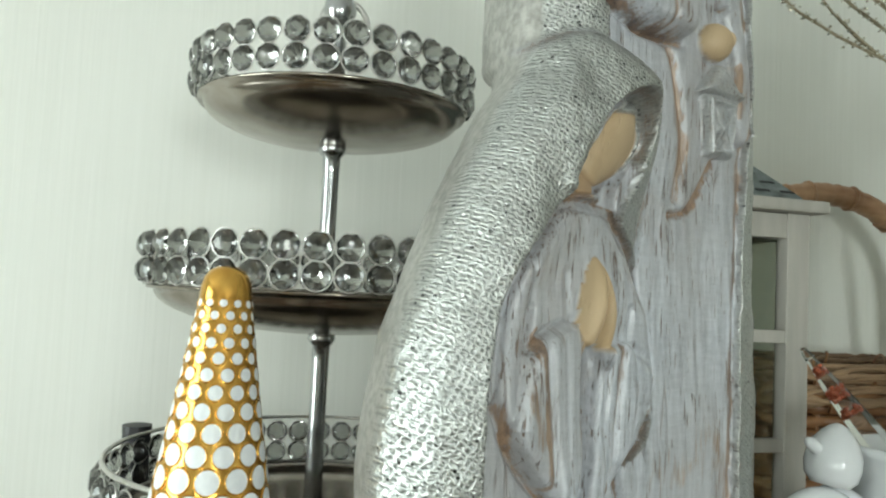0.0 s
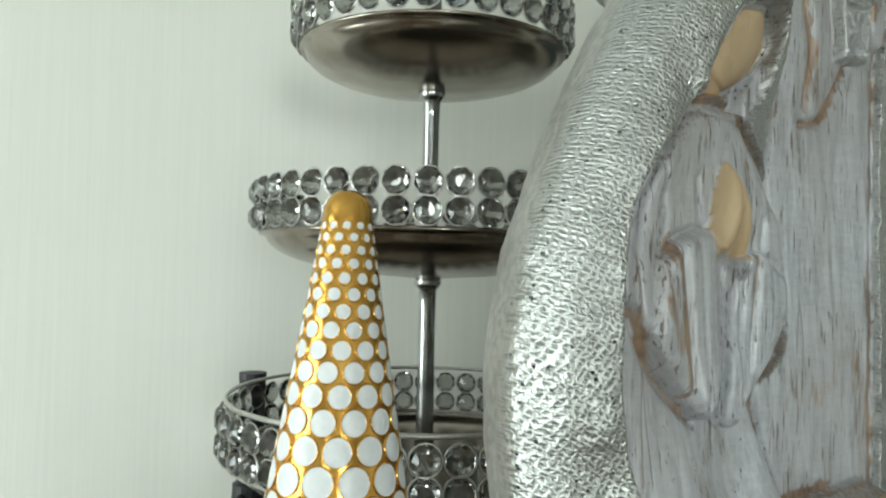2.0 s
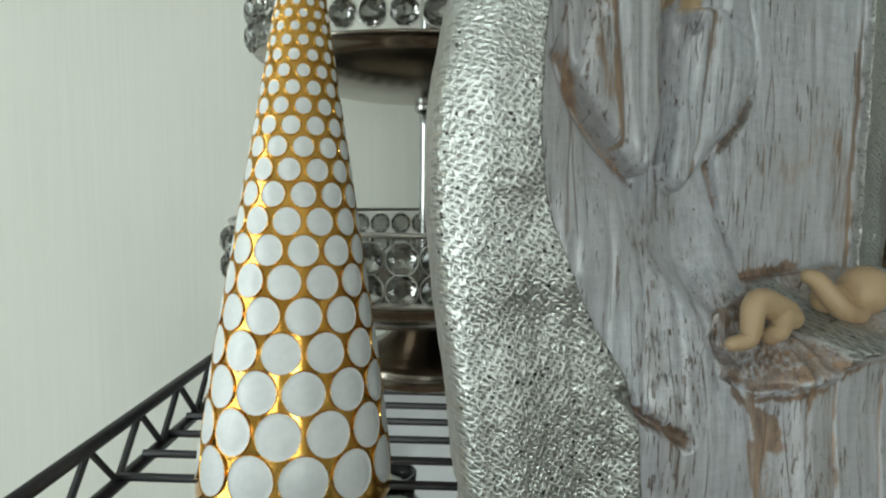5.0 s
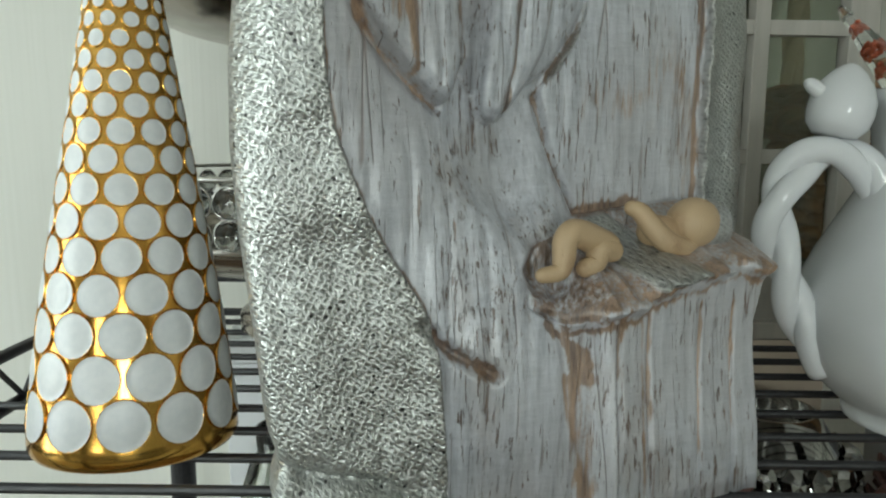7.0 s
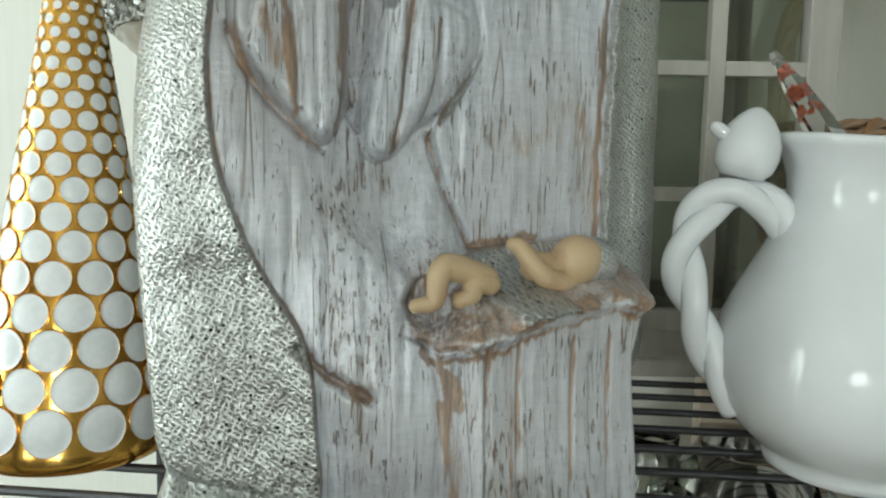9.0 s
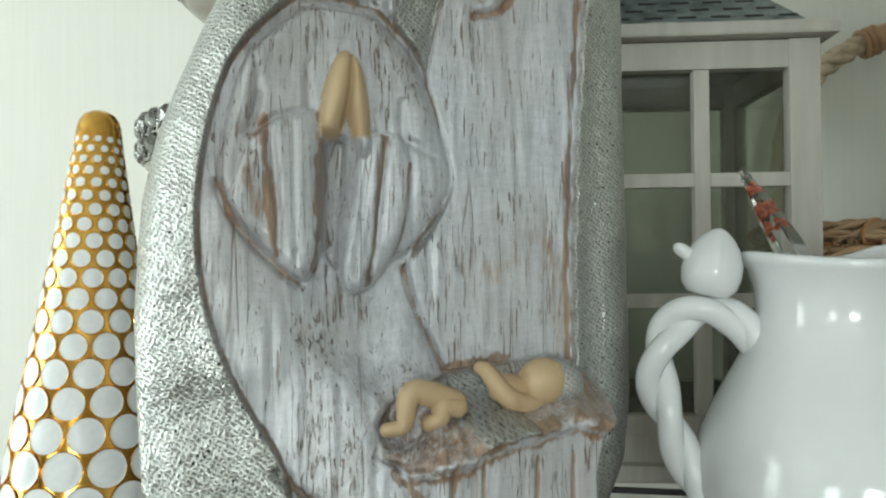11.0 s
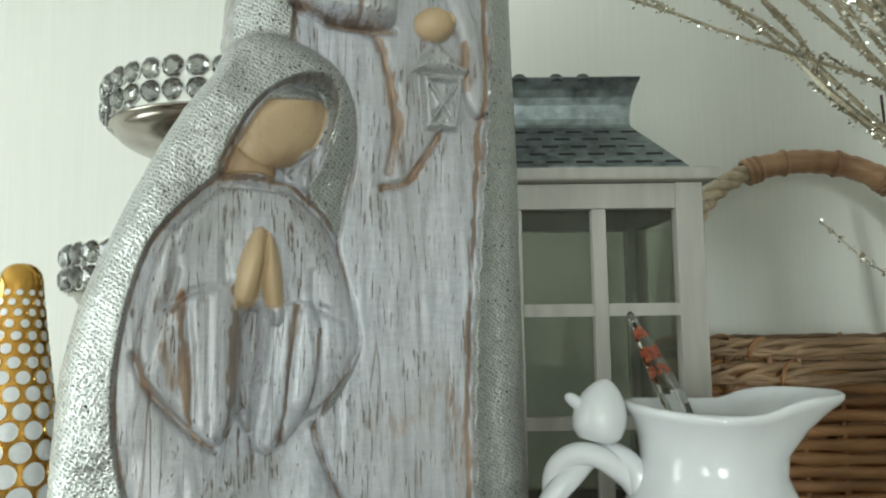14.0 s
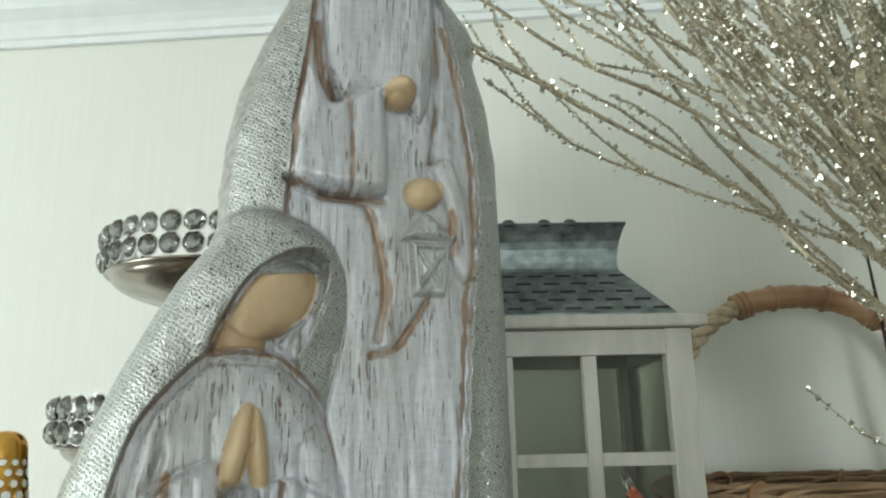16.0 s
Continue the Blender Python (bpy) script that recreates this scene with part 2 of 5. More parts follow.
# ---- making meshes ----
def link(name, bm, mat, parent=None, label="", smooth=False):
    me = bpy.data.meshes.new(name)
    bm.normal_update()
    bm.to_mesh(me)
    bm.free()
    for one in (mat if isinstance(mat, (list, tuple)) else (mat,)):
        me.materials.append(one)
    if smooth:
        me.shade_smooth()
    ob = new(name, me)
    ob.parent = parent
    if label:
        ob["label"] = label
    return ob


def part(name, bm, mat, parent, label="", smooth=False):
    return link(name, bm, mat, parent, label, smooth)


def share(name, me, parent, m, label=""):
    ob = new(name, me)
    ob.parent, ob.matrix_basis = parent, m
    if label:
        ob["label"] = label
    return ob


def thing(name, m, label, category, group="", kind=""):
    ob = new(name)
    ob.matrix_world = m
    ob.empty_display_size = 0.02
    return tagged(ob, label, category, group, kind)


def add_box(bm, x0, x1, y0, y1, z0, z1, bevel=0.0):
    vs = [bm.verts.new((x, y, z)) for x in (x0, x1) for y in (y0, y1) for z in (z0, z1)]
    fs = [bm.faces.new([vs[i] for i in q]) for q in ((0, 1, 3, 2), (4, 6, 7, 5), (0, 4, 5, 1), (2, 3, 7, 6), (0, 2, 6, 4), (1, 5, 7, 3))]
    if bevel:
        es = list({e for f in fs for e in f.edges})
        bmesh.ops.bevel(bm, geom=es, offset=bevel, segments=2, profile=0.6, affect="EDGES")
    return bm


def box(*a, **k):
    return add_box(bmesh.new(), *a, **k)


def tube(points, radius, segs=8, bm=None, closed=False, caps=True):
    """A round bar along points; radius: a number, or one for each point."""
    bm = bm or bmesh.new()
    pts = [Vector(p) for p in points]
    n = len(pts)
    rad = radius if isinstance(radius, (list, tuple)) else [radius] * n
    rings, up = [], None
    for i, p in enumerate(pts):
        a, b = pts[(i - 1) % n if closed else max(i - 1, 0)], pts[(i + 1) % n if closed else min(i + 1, n - 1)]
        d = (b - a).normalized()
        if up is None:
            up = d.orthogonal().normalized()
        up = (up - d * up.dot(d)).normalized()
        side = d.cross(up)
        rings.append([bm.verts.new(p + (up * math.cos(2 * math.pi * k / segs) + side * math.sin(2 * math.pi * k / segs)) * rad[i]) for k in range(segs)])
    for i in range(n if closed else n - 1):
        r0, r1 = rings[i], rings[(i + 1) % n]
        for k in range(segs):
            bm.faces.new((r0[k], r0[(k + 1) % segs], r1[(k + 1) % segs], r1[k]))
    if caps and not closed:
        bm.faces.new(rings[0][::-1])
        bm.faces.new(rings[-1])
    return bm


def lathe(profile, segs=48, bm=None, shape=None):
    """Turns (radius, height) pairs round the z axis; shape(angle, r, z) may bend the result."""
    bm = bm or bmesh.new()
    rings = []
    for r, z in profile:
        if r < 1e-6:
            rings.append([bm.verts.new((0, 0, z))])
            continue
        ring = []
        for k in range(segs):
            a = 2 * math.pi * k / segs
            p = shape(a, r, z) if shape else (r * math.cos(a), r * math.sin(a), z)
            ring.append(bm.verts.new(p))
        rings.append(ring)
    for r0, r1 in zip(rings, rings[1:]):
        for k in range(segs):
            q = [r0[k % len(r0)], r0[(k + 1) % len(r0)], r1[(k + 1) % len(r1)], r1[k % len(r1)]]
            q = [v for i, v in enumerate(q) if v not in q[:i]]
            if len(q) > 2:
                bm.faces.new(q)
    return bm


def curve_through(points, steps):
    """A smooth line through points (Catmull-Rom)."""
    p = [Vector(q) for q in points]
    p = [2 * p[0] - p[1], *p, 2 * p[-1] - p[-2]]
    out = []
    for i in range(1, len(p) - 2):
        for k in range(steps):
            t = k / steps
            out.append(0.5 * (2 * p[i] + (p[i + 1] - p[i - 1]) * t + (2 * p[i - 1] - 5 * p[i] + 4 * p[i + 1] - p[i + 2]) * t * t
                              + (3 * p[i] - p[i - 1] - 3 * p[i + 1] + p[i + 2]) * t ** 3))
    out.append(p[-2])
    return out


# ---- the room ----
def wall_with_opening(name, m, width, z0, z1, hole=None, mat=WALL):
    """A wall 0.1 thick from its y = 0 outwards, centred on x, with openings (x0, x1, z0, z1)."""
    bm = bmesh.new()
    w = width / 2
    if hole:
        edge = -w
        for a, b, c, d in hole:
            add_box(bm, edge, a, 0, 0.1, z0, z1)
            add_box(bm, a, b, 0, 0.1, z0, c)
            add_box(bm, a, b, 0, 0.1, d, z1)
            edge = b
        add_box(bm, edge, w, 0, 0.1, z0, z1)
    else:
        add_box(bm, -w, w, 0, 0.1, z0, z1)
    ob = link(name, bm, mat)
    ob.matrix_world = m
    return tagged(ob, "off-white ribbed wallpaper wall", "wall", kind="structure")


wall_with_opening("wall_north", ROOM @ pose(0.45, 0, 0), 4.1, FLOOR_Z, CEIL_Z)
wall_with_opening("wall_west", ROOM @ pose(-1.4, -1.55, 0, 0, 0, 90), 3.1, FLOOR_Z, CEIL_Z, [(0.15, 1.05, 0.87, 1.97)])
wall_with_opening("wall_east", ROOM @ pose(2.3, -1.55, 0, 0, 0, -90), 3.1, FLOOR_Z, CEIL_Z)
wall_with_opening("wall_south", ROOM @ pose(0.45, -3.0, 0, 0, 0, 180), 4.1, FLOOR_Z, CEIL_Z, [(-0.45, 0.15, 1.22, 1.82), (0.90, 1.50, 1.22, 1.82)])
for name, m, w, low, high in (("window_1", ROOM @ pose(-1.4, -0.95, 0, 0, 0, 90), 0.9, 0.87, 1.97), ("window_2", ROOM @ pose(-0.75, -3.0, 0, 0, 0, 180), 0.6, 1.22, 1.82),
                              ("window_3", ROOM @ pose(0.60, -3.0, 0, 0, 0, 180), 0.6, 1.22, 1.82)):
    win = thing(name, m, "white framed window with two sashes", "window", kind="structure")
    for x0, x1, z0, z1 in ((-w / 2, -w / 2 + 0.05, low, high), (w / 2 - 0.05, w / 2, low, high), (-w / 2 + 0.05, w / 2 - 0.05, low, low + 0.05),
                           (-w / 2 + 0.05, w / 2 - 0.05, high - 0.05, high), (-0.025, 0.025, low + 0.05, high - 0.05)):
        part("window_frame", box(x0, x1, 0.02, 0.08, z0, z1), PAINT, win)
_floor = link("floor", box(-1.6, 2.5, -3.2, 0.1, FLOOR_Z - 0.1, FLOOR_Z), FLOORING)
_floor.matrix_world = ROOM
tagged(_floor, "dark brown plank floor", "floor", kind="structure")
_ceil = link("ceiling", box(-1.6, 2.5, -3.2, 0.1, CEIL_Z, CEIL_Z + 0.1), CEILING)
_ceil.matrix_world = ROOM
tagged(_ceil, "plain white ceiling", "ceiling", kind="structure")


def cornice():
    bm = bmesh.new()
    prof = [(0, 1.985), (-0.006, 1.985), (-0.008, 1.992), (-0.012, 1.994), (-0.013, 2.004), (-0.02, 2.012), (-0.034, 2.022), (-0.046, 2.040),
            (-0.052, 2.060), (-0.060, 2.062), (-0.062, 2.072), (-0.074, 2.074), (-0.076, CEIL_Z), (0, CEIL_Z)]
    ends = [[bm.verts.new((x, y - 0.001, z)) for y, z in prof] for x in (-1.39, 2.29)]
    for i in range(len(prof) - 1):
        bm.faces.new((ends[0][i], ends[0][i + 1], ends[1][i + 1], ends[1][i]))
    ob = link("trim_cornice", bm, PAINT)
    ob.matrix_world = ROOM
    tagged(ob, "white moulded ceiling cornice", "cornice", kind="structure")


cornice()

# ---- the wire shelving ----
SHELF = pose(-0.072, 0.600, 0, 0, 0, -5.7)   # rear left post; x along the wires, y to the back
SHELF_W, SHELF_D = 0.90, 0.455


def shelving():
    unit = thing("wire_shelving", SHELF, "black epoxy-coated wire shelving unit against the wall", "shelving")
    for z in (SHELF_Z, SHELF_Z - 0.245):
        base = new("shelf")
        base.parent, base.location = unit, (0, 0, z)
        bm = tube([(0, 0, 0), (SHELF_W, 0, 0)], 0.0022, 8)
        me = None
        k = 0
        while -0.4580 + 0.0292 * k < -0.01:
            y = -0.4580 + 0.0292 * k
            if me is None:
                ob = part("wire", bm, BLACK, base, smooth=True)
                ob.location = (0, y, -0.0022)
                me = ob.data
            else:
                share("wire", me, base, pose(0, y, -0.0022))
            k += 1
        for x in (0.0, SHELF_W):
            part("side_rail", tube([(x, -SHELF_D, 0.0215), (x, 0, 0.0215)], 0.0034, 8), BLACK, base, smooth=True)
            part("side_rail", tube([(x, -SHELF_D, -0.0060), (x, 0, -0.0060)], 0.0034, 8), BLACK, base, smooth=True)
            pts, n = [], 18
            for i in range(n + 1):
                pts.append((x, -SHELF_D + SHELF_D * i / n, 0.0205 if i % 2 else -0.005))
            part("side_brace", tube(pts, 0.0021, 6), BLACK, base)
        for y in (-SHELF_D, 0.0):
            for z2 in (0.0215, -0.006):
                part("long_rail", tube([(0, y, z2), (SHELF_W, y, z2)], 0.003, 8), BLACK, base, smooth=True)
    for x, y in ((0.004, 0.0), (SHELF_W, 0.0), (0.0, -SHELF_D), (SHELF_W, -SHELF_D)):
        part("post", lathe([(0.0, FLOOR_Z), (0.0102, FLOOR_Z), (0.0102, 1.384), (0.0106, 1.385), (0.0106, 1.390), (0.0, 1.391)], 20), BLACK, unit).location = (x, y, 0)
        for z in (SHELF_Z, SHELF_Z - 0.245):
            part("collar", lathe([(0.0102, -0.016), (0.0148, -0.014), (0.0132, 0.030), (0.0102, 0.032)], 20), BLACK, unit).location = (x, y, z)


shelving()

# ---- the carved figure group: one mesh, a relief over (u, z) ----
def inside(u, z, poly):
    """Signed distance to a closed outline: negative inside."""
    p = np.array(poly, float)
    d = np.full(u.shape, 1e9)
    odd = np.zeros(u.shape, bool)
    for (x0, y0), (x1, y1) in zip(p, np.roll(p, -1, 0)):
        ex, ey = x1 - x0, y1 - y0
        wx, wy = u - x0, z - y0
        k = np.clip((wx * ex + wy * ey) / (ex * ex + ey * ey), 0, 1)
        d = np.minimum(d, (wx - k * ex) ** 2 + (wy - k * ey) ** 2)
        if ey:
            odd ^= ((y0 > z) != (y1 > z)) & (u < x0 + ex * (z - y0) / ey)
    d = np.sqrt(d)
    return np.where(odd, -d, d)


def near(u, z, line):
    """Distance to an open line."""
    d = np.full(u.shape, 1e9)
    for (x0, y0), (x1, y1) in zip(line, line[1:]):
        ex, ey = x1 - x0, y1 - y0
        wx, wy = u - x0, z - y0
        k = np.clip((wx * ex + wy * ey) / (ex * ex + ey * ey), 0, 1)
        d = np.minimum(d, (wx - k * ex) ** 2 + (wy - k * ey) ** 2)
    return np.sqrt(d)


def smooth(a, b, x):
    k = np.clip((x - a) / (b - a), 0, 1)
    return k * k * (3 - 2 * k)


def rounded(sd, width):
    """0 outside, rising over width like a quarter round to 1 inside."""
    k = np.clip(-sd / width, 0, 1)
    return np.sqrt(1 - (1 - k) ** 2)


def egg(u, z, cu, cz, ru, rz, turn):
    """Height 0..1 of a half ellipsoid, turned by degrees."""
    c, s = math.cos(radians(turn)), math.sin(radians(turn))
    x, y = (u - cu) * c + (z - cz) * s, -(u - cu) * s + (z - cz) * c
    return np.sqrt(np.clip(1 - (x / ru) ** 2 - (y / rz) ** 2, 0, 1))


def round_line(line, steps=5):
    return [(p[0], p[1]) for p in curve_through([(a, b, 0) for a, b in line], steps)]


def value_noise(u, z, cell_u, cell_z, seed):
    """Smooth random field in -1..1 with cells of that size."""
    table = np.random.RandomState(seed).uniform(-1, 1, (97, 97))
    x, y = u / cell_u + 500, z / cell_z + 500
    i, j = np.floor(x).astype(int), np.floor(y).astype(int)
    fx, fy = x - i, y - j
    fx, fy = fx * fx * (3 - 2 * fx), fy * fy * (3 - 2 * fy)
    i0, i1, j0, j1 = i % 97, (i + 1) % 97, j % 97, (j + 1) % 97
    return (table[i0, j0] * (1 - fx) + table[i1, j0] * fx) * (1 - fy) + (table[i0, j1] * (1 - fx) + table[i1, j1] * fx) * fy


FIG_L = [(0.0, -0.105), (0.012, -0.109), (0.022, -0.105), (0.035, -0.109), (0.06, -0.111), (0.10, -0.1145), (0.13, -0.116), (0.16, -0.115), (0.18, -0.113), (0.208, -0.107),
         (0.234, -0.097), (0.26, -0.086), (0.285, -0.0735), (0.305, -0.0625), (0.322, -0.050), (0.335, -0.046), (0.348, -0.046), (0.38, -0.044), (0.41, -0.0385), (0.443, -0.0265),
         (0.474, -0.012), (0.50, 0.006), (0.518, 0.030)]
FIG_R = [(0.0, 0.082), (0.03, 0.104), (0.055, 0.114), (0.09, 0.117), (0.20, 0.1155), (0.30, 0.1145), (0.345, 0.113), (0.381, 0.112), (0.417, 0.107), (0.444, 0.099), (0.456, 0.102), (0.464, 0.099),
         (0.479, 0.088), (0.50, 0.066), (0.518, 0.040)]

COVER = [(0.0125, 0.0985), (0.0200, 0.1020), (0.0280, 0.1040), (0.0340, 0.0990), (0.0390, 0.0920), (0.0485, 0.0815), (0.0380, 0.0785), (0.0250, 0.0760), (0.0205, 0.0830), (0.0165, 0.0905)]
# limbs of the child: (u, z, depth, radius) along each
CHILD_FORMS = (
    [(0.0140, 0.0940, -0.0400, 0.0056), (0.0020, 0.0990, -0.0430, 0.0054), (-0.0030, 0.1000, -0.0440, 0.0050), (-0.0062, 0.0970, -0.0448, 0.0046), (-0.0072, 0.0900, -0.0455, 0.0040), (-0.0090, 0.0865, -0.0455, 0.0034), (-0.0150, 0.0855, -0.0450, 0.0028)],
    [(0.0150, 0.0925, -0.0420, 0.0046), (0.0085, 0.0935, -0.0440, 0.0046), (0.0070, 0.0890, -0.0445, 0.0040), (0.0025, 0.0870, -0.0445, 0.0034)],
    [(0.0265, 0.1075, -0.0380, 0.0030), (0.0290, 0.1060, -0.0400, 0.0037), (0.0325, 0.1005, -0.0430, 0.0042), (0.0375, 0.0950, -0.0452, 0.0046), (0.0440, 0.0925, -0.0445, 0.0046), (0.0500, 0.0930, -0.0420, 0.0042)],
    [(0.0360, 0.0985, -0.0390, 0.0065), (0.0460, 0.0975, -0.0385, 0.0062)])


# (u, z, millimetres deeper) over the kneeling figure
KNEELING_DEPTH = ((-0.060, 0.297, -11), (-0.044, 0.2845, 1), (-0.070, 0.260, -7), (-0.014, 0.322, 0), (0.004, 0.290, 13), (0.0, 0.265, 19), (-0.020, 0.270, 8), (-0.043, 0.262, 3), (-0.022, 0.240, 7.5),
                  (-0.036, 0.224, 4), (-0.055, 0.207, 0), (-0.060, 0.185, 0), (-0.021, 0.198, 11), (-0.025, 0.141, 11.5), (-0.045, 0.147, -3), (0.020, 0.195, 6.5), (-0.090, 0.205, -5), (-0.080, 0.180, -9),
                  (-0.100, 0.160, -8), (-0.105, 0.122, -2), (-0.065, 0.122, -7), (-0.050, 0.092, -4.5), (-0.097, 0.084, 5), (-0.063, 0.080, 1), (-0.086, 0.045, 7), (-0.050, 0.029, 4), (-0.032, 0.048, -5),
                  (0.0086, 0.130, 2))


def figure_group():
    nz, nu, nb = 860, 400, 34
    zz = np.linspace(0.0, 0.518, nz)
    left = np.interp(zz, *np.array(FIG_L).T)
    right = np.interp(zz, *np.array(FIG_R).T)
    ker = np.hanning(15)
    ker /= ker.sum()
    left, right = [np.convolve(np.pad(a, 7, "edge"), ker, "valid") for a in (left, right)]
    s = np.sin(np.linspace(-1, 1, nu) * math.pi / 2 * 0.86) / math.sin(math.pi / 2 * 0.86)
    u = (left + right)[:, None] / 2 + s[None, :] * (right - left)[:, None] / 2
    z = np.repeat(zz[:, None], nu, 1)
    edge = np.minimum(u - left[:, None], right[:, None] - u)

    mary = inside(u, z, round_line([(-0.13, -0.02), (-0.13, 0.16), (-0.120, 0.21), (-0.098, 0.26), (-0.075, 0.305), (-0.050, 0.330), (-0.030, 0.340), (-0.012, 0.337), (0.004, 0.329), (0.014, 0.316), (0.018, 0.300),
                                    (0.0175, 0.280), (0.013, 0.258), (0.0085, 0.238), (0.0125, 0.222), (0.018, 0.203), (0.0205, 0.190), (0.017, 0.178), (0.008, 0.162), (-0.003, 0.148), (0.004, 0.128), (0.016, 0.102),
                                    (0.022, 0.06), (0.02, -0.02)], 3))
    robe = inside(u, z, round_line([(-0.046, 0.268), (-0.060, 0.256), (-0.074, 0.239), (-0.081, 0.222), (-0.086, 0.200), (-0.089, 0.175), (-0.088, 0.150), (-0.084, 0.130), (-0.076, 0.108), (-0.066, 0.090), (-0.055, 0.070),
                                    (-0.052, 0.045), (-0.050, 0.020), (-0.044, -0.02), (0.03, -0.02), (0.03, 0.10), (0.0, 0.150), (0.022, 0.190), (0.010, 0.235), (-0.013, 0.262), (-0.030, 0.266)], 3))
    opening = inside(u, z, round_line([(-0.0475, 0.2655), (-0.0455, 0.275), (-0.038, 0.290), (-0.028, 0.305), (-0.012, 0.3155), (0.001, 0.316), (0.0065, 0.306), (0.004, 0.291), (-0.002, 0.279), (-0.008, 0.268),
                                       (-0.006, 0.256), (-0.013, 0.262), (-0.030, 0.266)], 3))
    hair = inside(u, z, [(-0.027, 0.3045), (-0.016, 0.312), (-0.002, 0.3145), (0.005, 0.309), (0.003, 0.3065), (-0.014, 0.3055)])
    scarf = inside(u, z, round_line([(-0.008, 0.280), (0.001, 0.2845), (0.0005, 0.274), (-0.006, 0.262), (-0.010, 0.262), (-0.016, 0.270)], 3))

    # ground of the relief, rounded at both sides
    front = 0.012 - 0.021 * rounded(-edge, 0.024) - 0.003 * np.cos(np.clip(s, -1, 1) * 1.5)[None, :]
    low = smooth(0.17, 0.02, z)
    front = front - rounded(mary, 0.013 + 0.030 * smooth(0.168, 0.150, z) * smooth(0.085, 0.115, z) * smooth(-0.06, -0.01, u)
                             + 0.016 * smooth(-0.012, 0.004, u) * smooth(0.225, 0.200, z) * smooth(0.150, 0.168, z)) * (0.010 + 0.021 * low)
    m_in = smooth(0.002, -0.002, mary)
    cloak_m = m_in * smooth(-0.0008, 0.0008, np.minimum(robe, opening)) * smooth(-0.0010, 0.0, scarf)
    front = front - cloak_m * (0.0035 + 0.003 * np.exp(-(np.minimum(robe, opening) / 0.010) ** 2) + 0.0045 * np.exp(-(opening / 0.012) ** 2) * smooth(0.255, 0.285, z))
    hem = near(u, z, round_line([(-0.120, 0.021), (-0.095, 0.0225), (-0.075, 0.018), (-0.058, 0.006), (-0.050, -0.004)]))
    front = front + cloak_m * (0.0030 * np.exp(-(hem / 0.0022) ** 2)) - cloak_m * 0.004 * smooth(0.022, 0.010, z + 0.25 * np.clip(u + 0.085, 0, 1))
    # face and neck
    in_open = smooth(0.0005, -0.0015, opening)
    front = front + in_open * 0.0075 * smooth(0, -0.004, opening)
    face = egg(u, z, -0.0180, 0.2930, 0.0245, 0.0185, 32)
    neck = egg(u, z, -0.0335, 0.272, 0.0125, 0.014, 20)
    front = front - in_open * np.log(np.exp(face * 0.0135 * 300) + np.exp(neck * 0.0105 * 300) - 1) / 300
    front = front - smooth(0.0, -0.0015, hair) * in_open * 0.002
    front = front - smooth(0.001, -0.002, scarf) * 0.004
    skin = smooth(-0.0016, -0.0034, opening) * smooth(0.02, 0.10, np.maximum(face, neck)) * smooth(-0.0012, 0.0004, hair) * smooth(-0.001, 0.001, scarf)
    collar = near(u, z, round_line([(-0.049, 0.271), (-0.040, 0.2635), (-0.027, 0.2605), (-0.014, 0.2625)]))
    front = front - 0.0028 * np.exp(-(collar / 0.0032) ** 2)
    # arms of the kneeling figure: upper robe, cuffs, joined mitts
    upper = inside(u, z, round_line([(-0.046, 0.262), (-0.070, 0.238), (-0.079, 0.205), (-0.081, 0.183), (-0.073, 0.168), (-0.056, 0.151), (-0.046, 0.145), (-0.041, 0.152), (-0.036, 0.158), (-0.031, 0.145), (-0.024, 0.140), (-0.009, 0.152),
                                     (0.009, 0.166), (0.019, 0.186), (0.014, 0.214), (0.004, 0.241), (-0.014, 0.259)], 3))
    front = front - rounded(upper, 0.007 + 0.014 * smooth(-0.02, 0.005, u)) * 0.0060
    cuff_l = inside(u, z, round_line([(-0.069, 0.2045), (-0.058, 0.2125), (-0.040, 0.216), (-0.0385, 0.180), (-0.0405, 0.156), (-0.0465, 0.1445), (-0.0545, 0.150), (-0.066, 0.163), (-0.077, 0.178)], 3))
    cuff_r = inside(u, z, round_line([(-0.024, 0.206), (-0.006, 0.208), (-0.001, 0.190), (-0.0045, 0.165), (-0.013, 0.147), (-0.024, 0.1395), (-0.0315, 0.145), (-0.0285, 0.172)], 3))
    front = front - rounded(cuff_l, 0.006) * 0.0064 - rounded(cuff_r, 0.006) * 0.0062
    between = inside(u, z, [(-0.0385, 0.209), (-0.026, 0.206), (-0.031, 0.148), (-0.0405, 0.158)])
    front = front + 0.0085 * smooth(0.001, -0.004, between)
    for line, deep, wide in (([(-0.060, 0.211), (-0.0575, 0.185), (-0.0560, 0.155)], 0.0022, 0.0016), ([(-0.0505, 0.210), (-0.0500, 0.18), (-0.0495, 0.152)], 0.0008, 0.0012),
                             ([(-0.0115, 0.206), (-0.0150, 0.180), (-0.0170, 0.160), (-0.0205, 0.144)], 0.0022, 0.0013), ([(-0.019, 0.205), (-0.0225, 0.175), (-0.026, 0.148)], 0.0010, 0.0012),
                             ([(-0.0655, 0.243), (-0.0645, 0.222), (-0.070, 0.206)], 0.0014, 0.0016), ([(-0.004, 0.222), (-0.004, 0.208), (0.004, 0.203), (0.010, 0.200)], 0.0018, 0.0020),
                             ([(-0.0645, 0.222), (-0.066, 0.208), (-0.058, 0.2135), (-0.042, 0.217)], 0.0020, 0.0018), ([(-0.044, 0.236), (-0.0435, 0.220)], 0.0015, 0.002)):
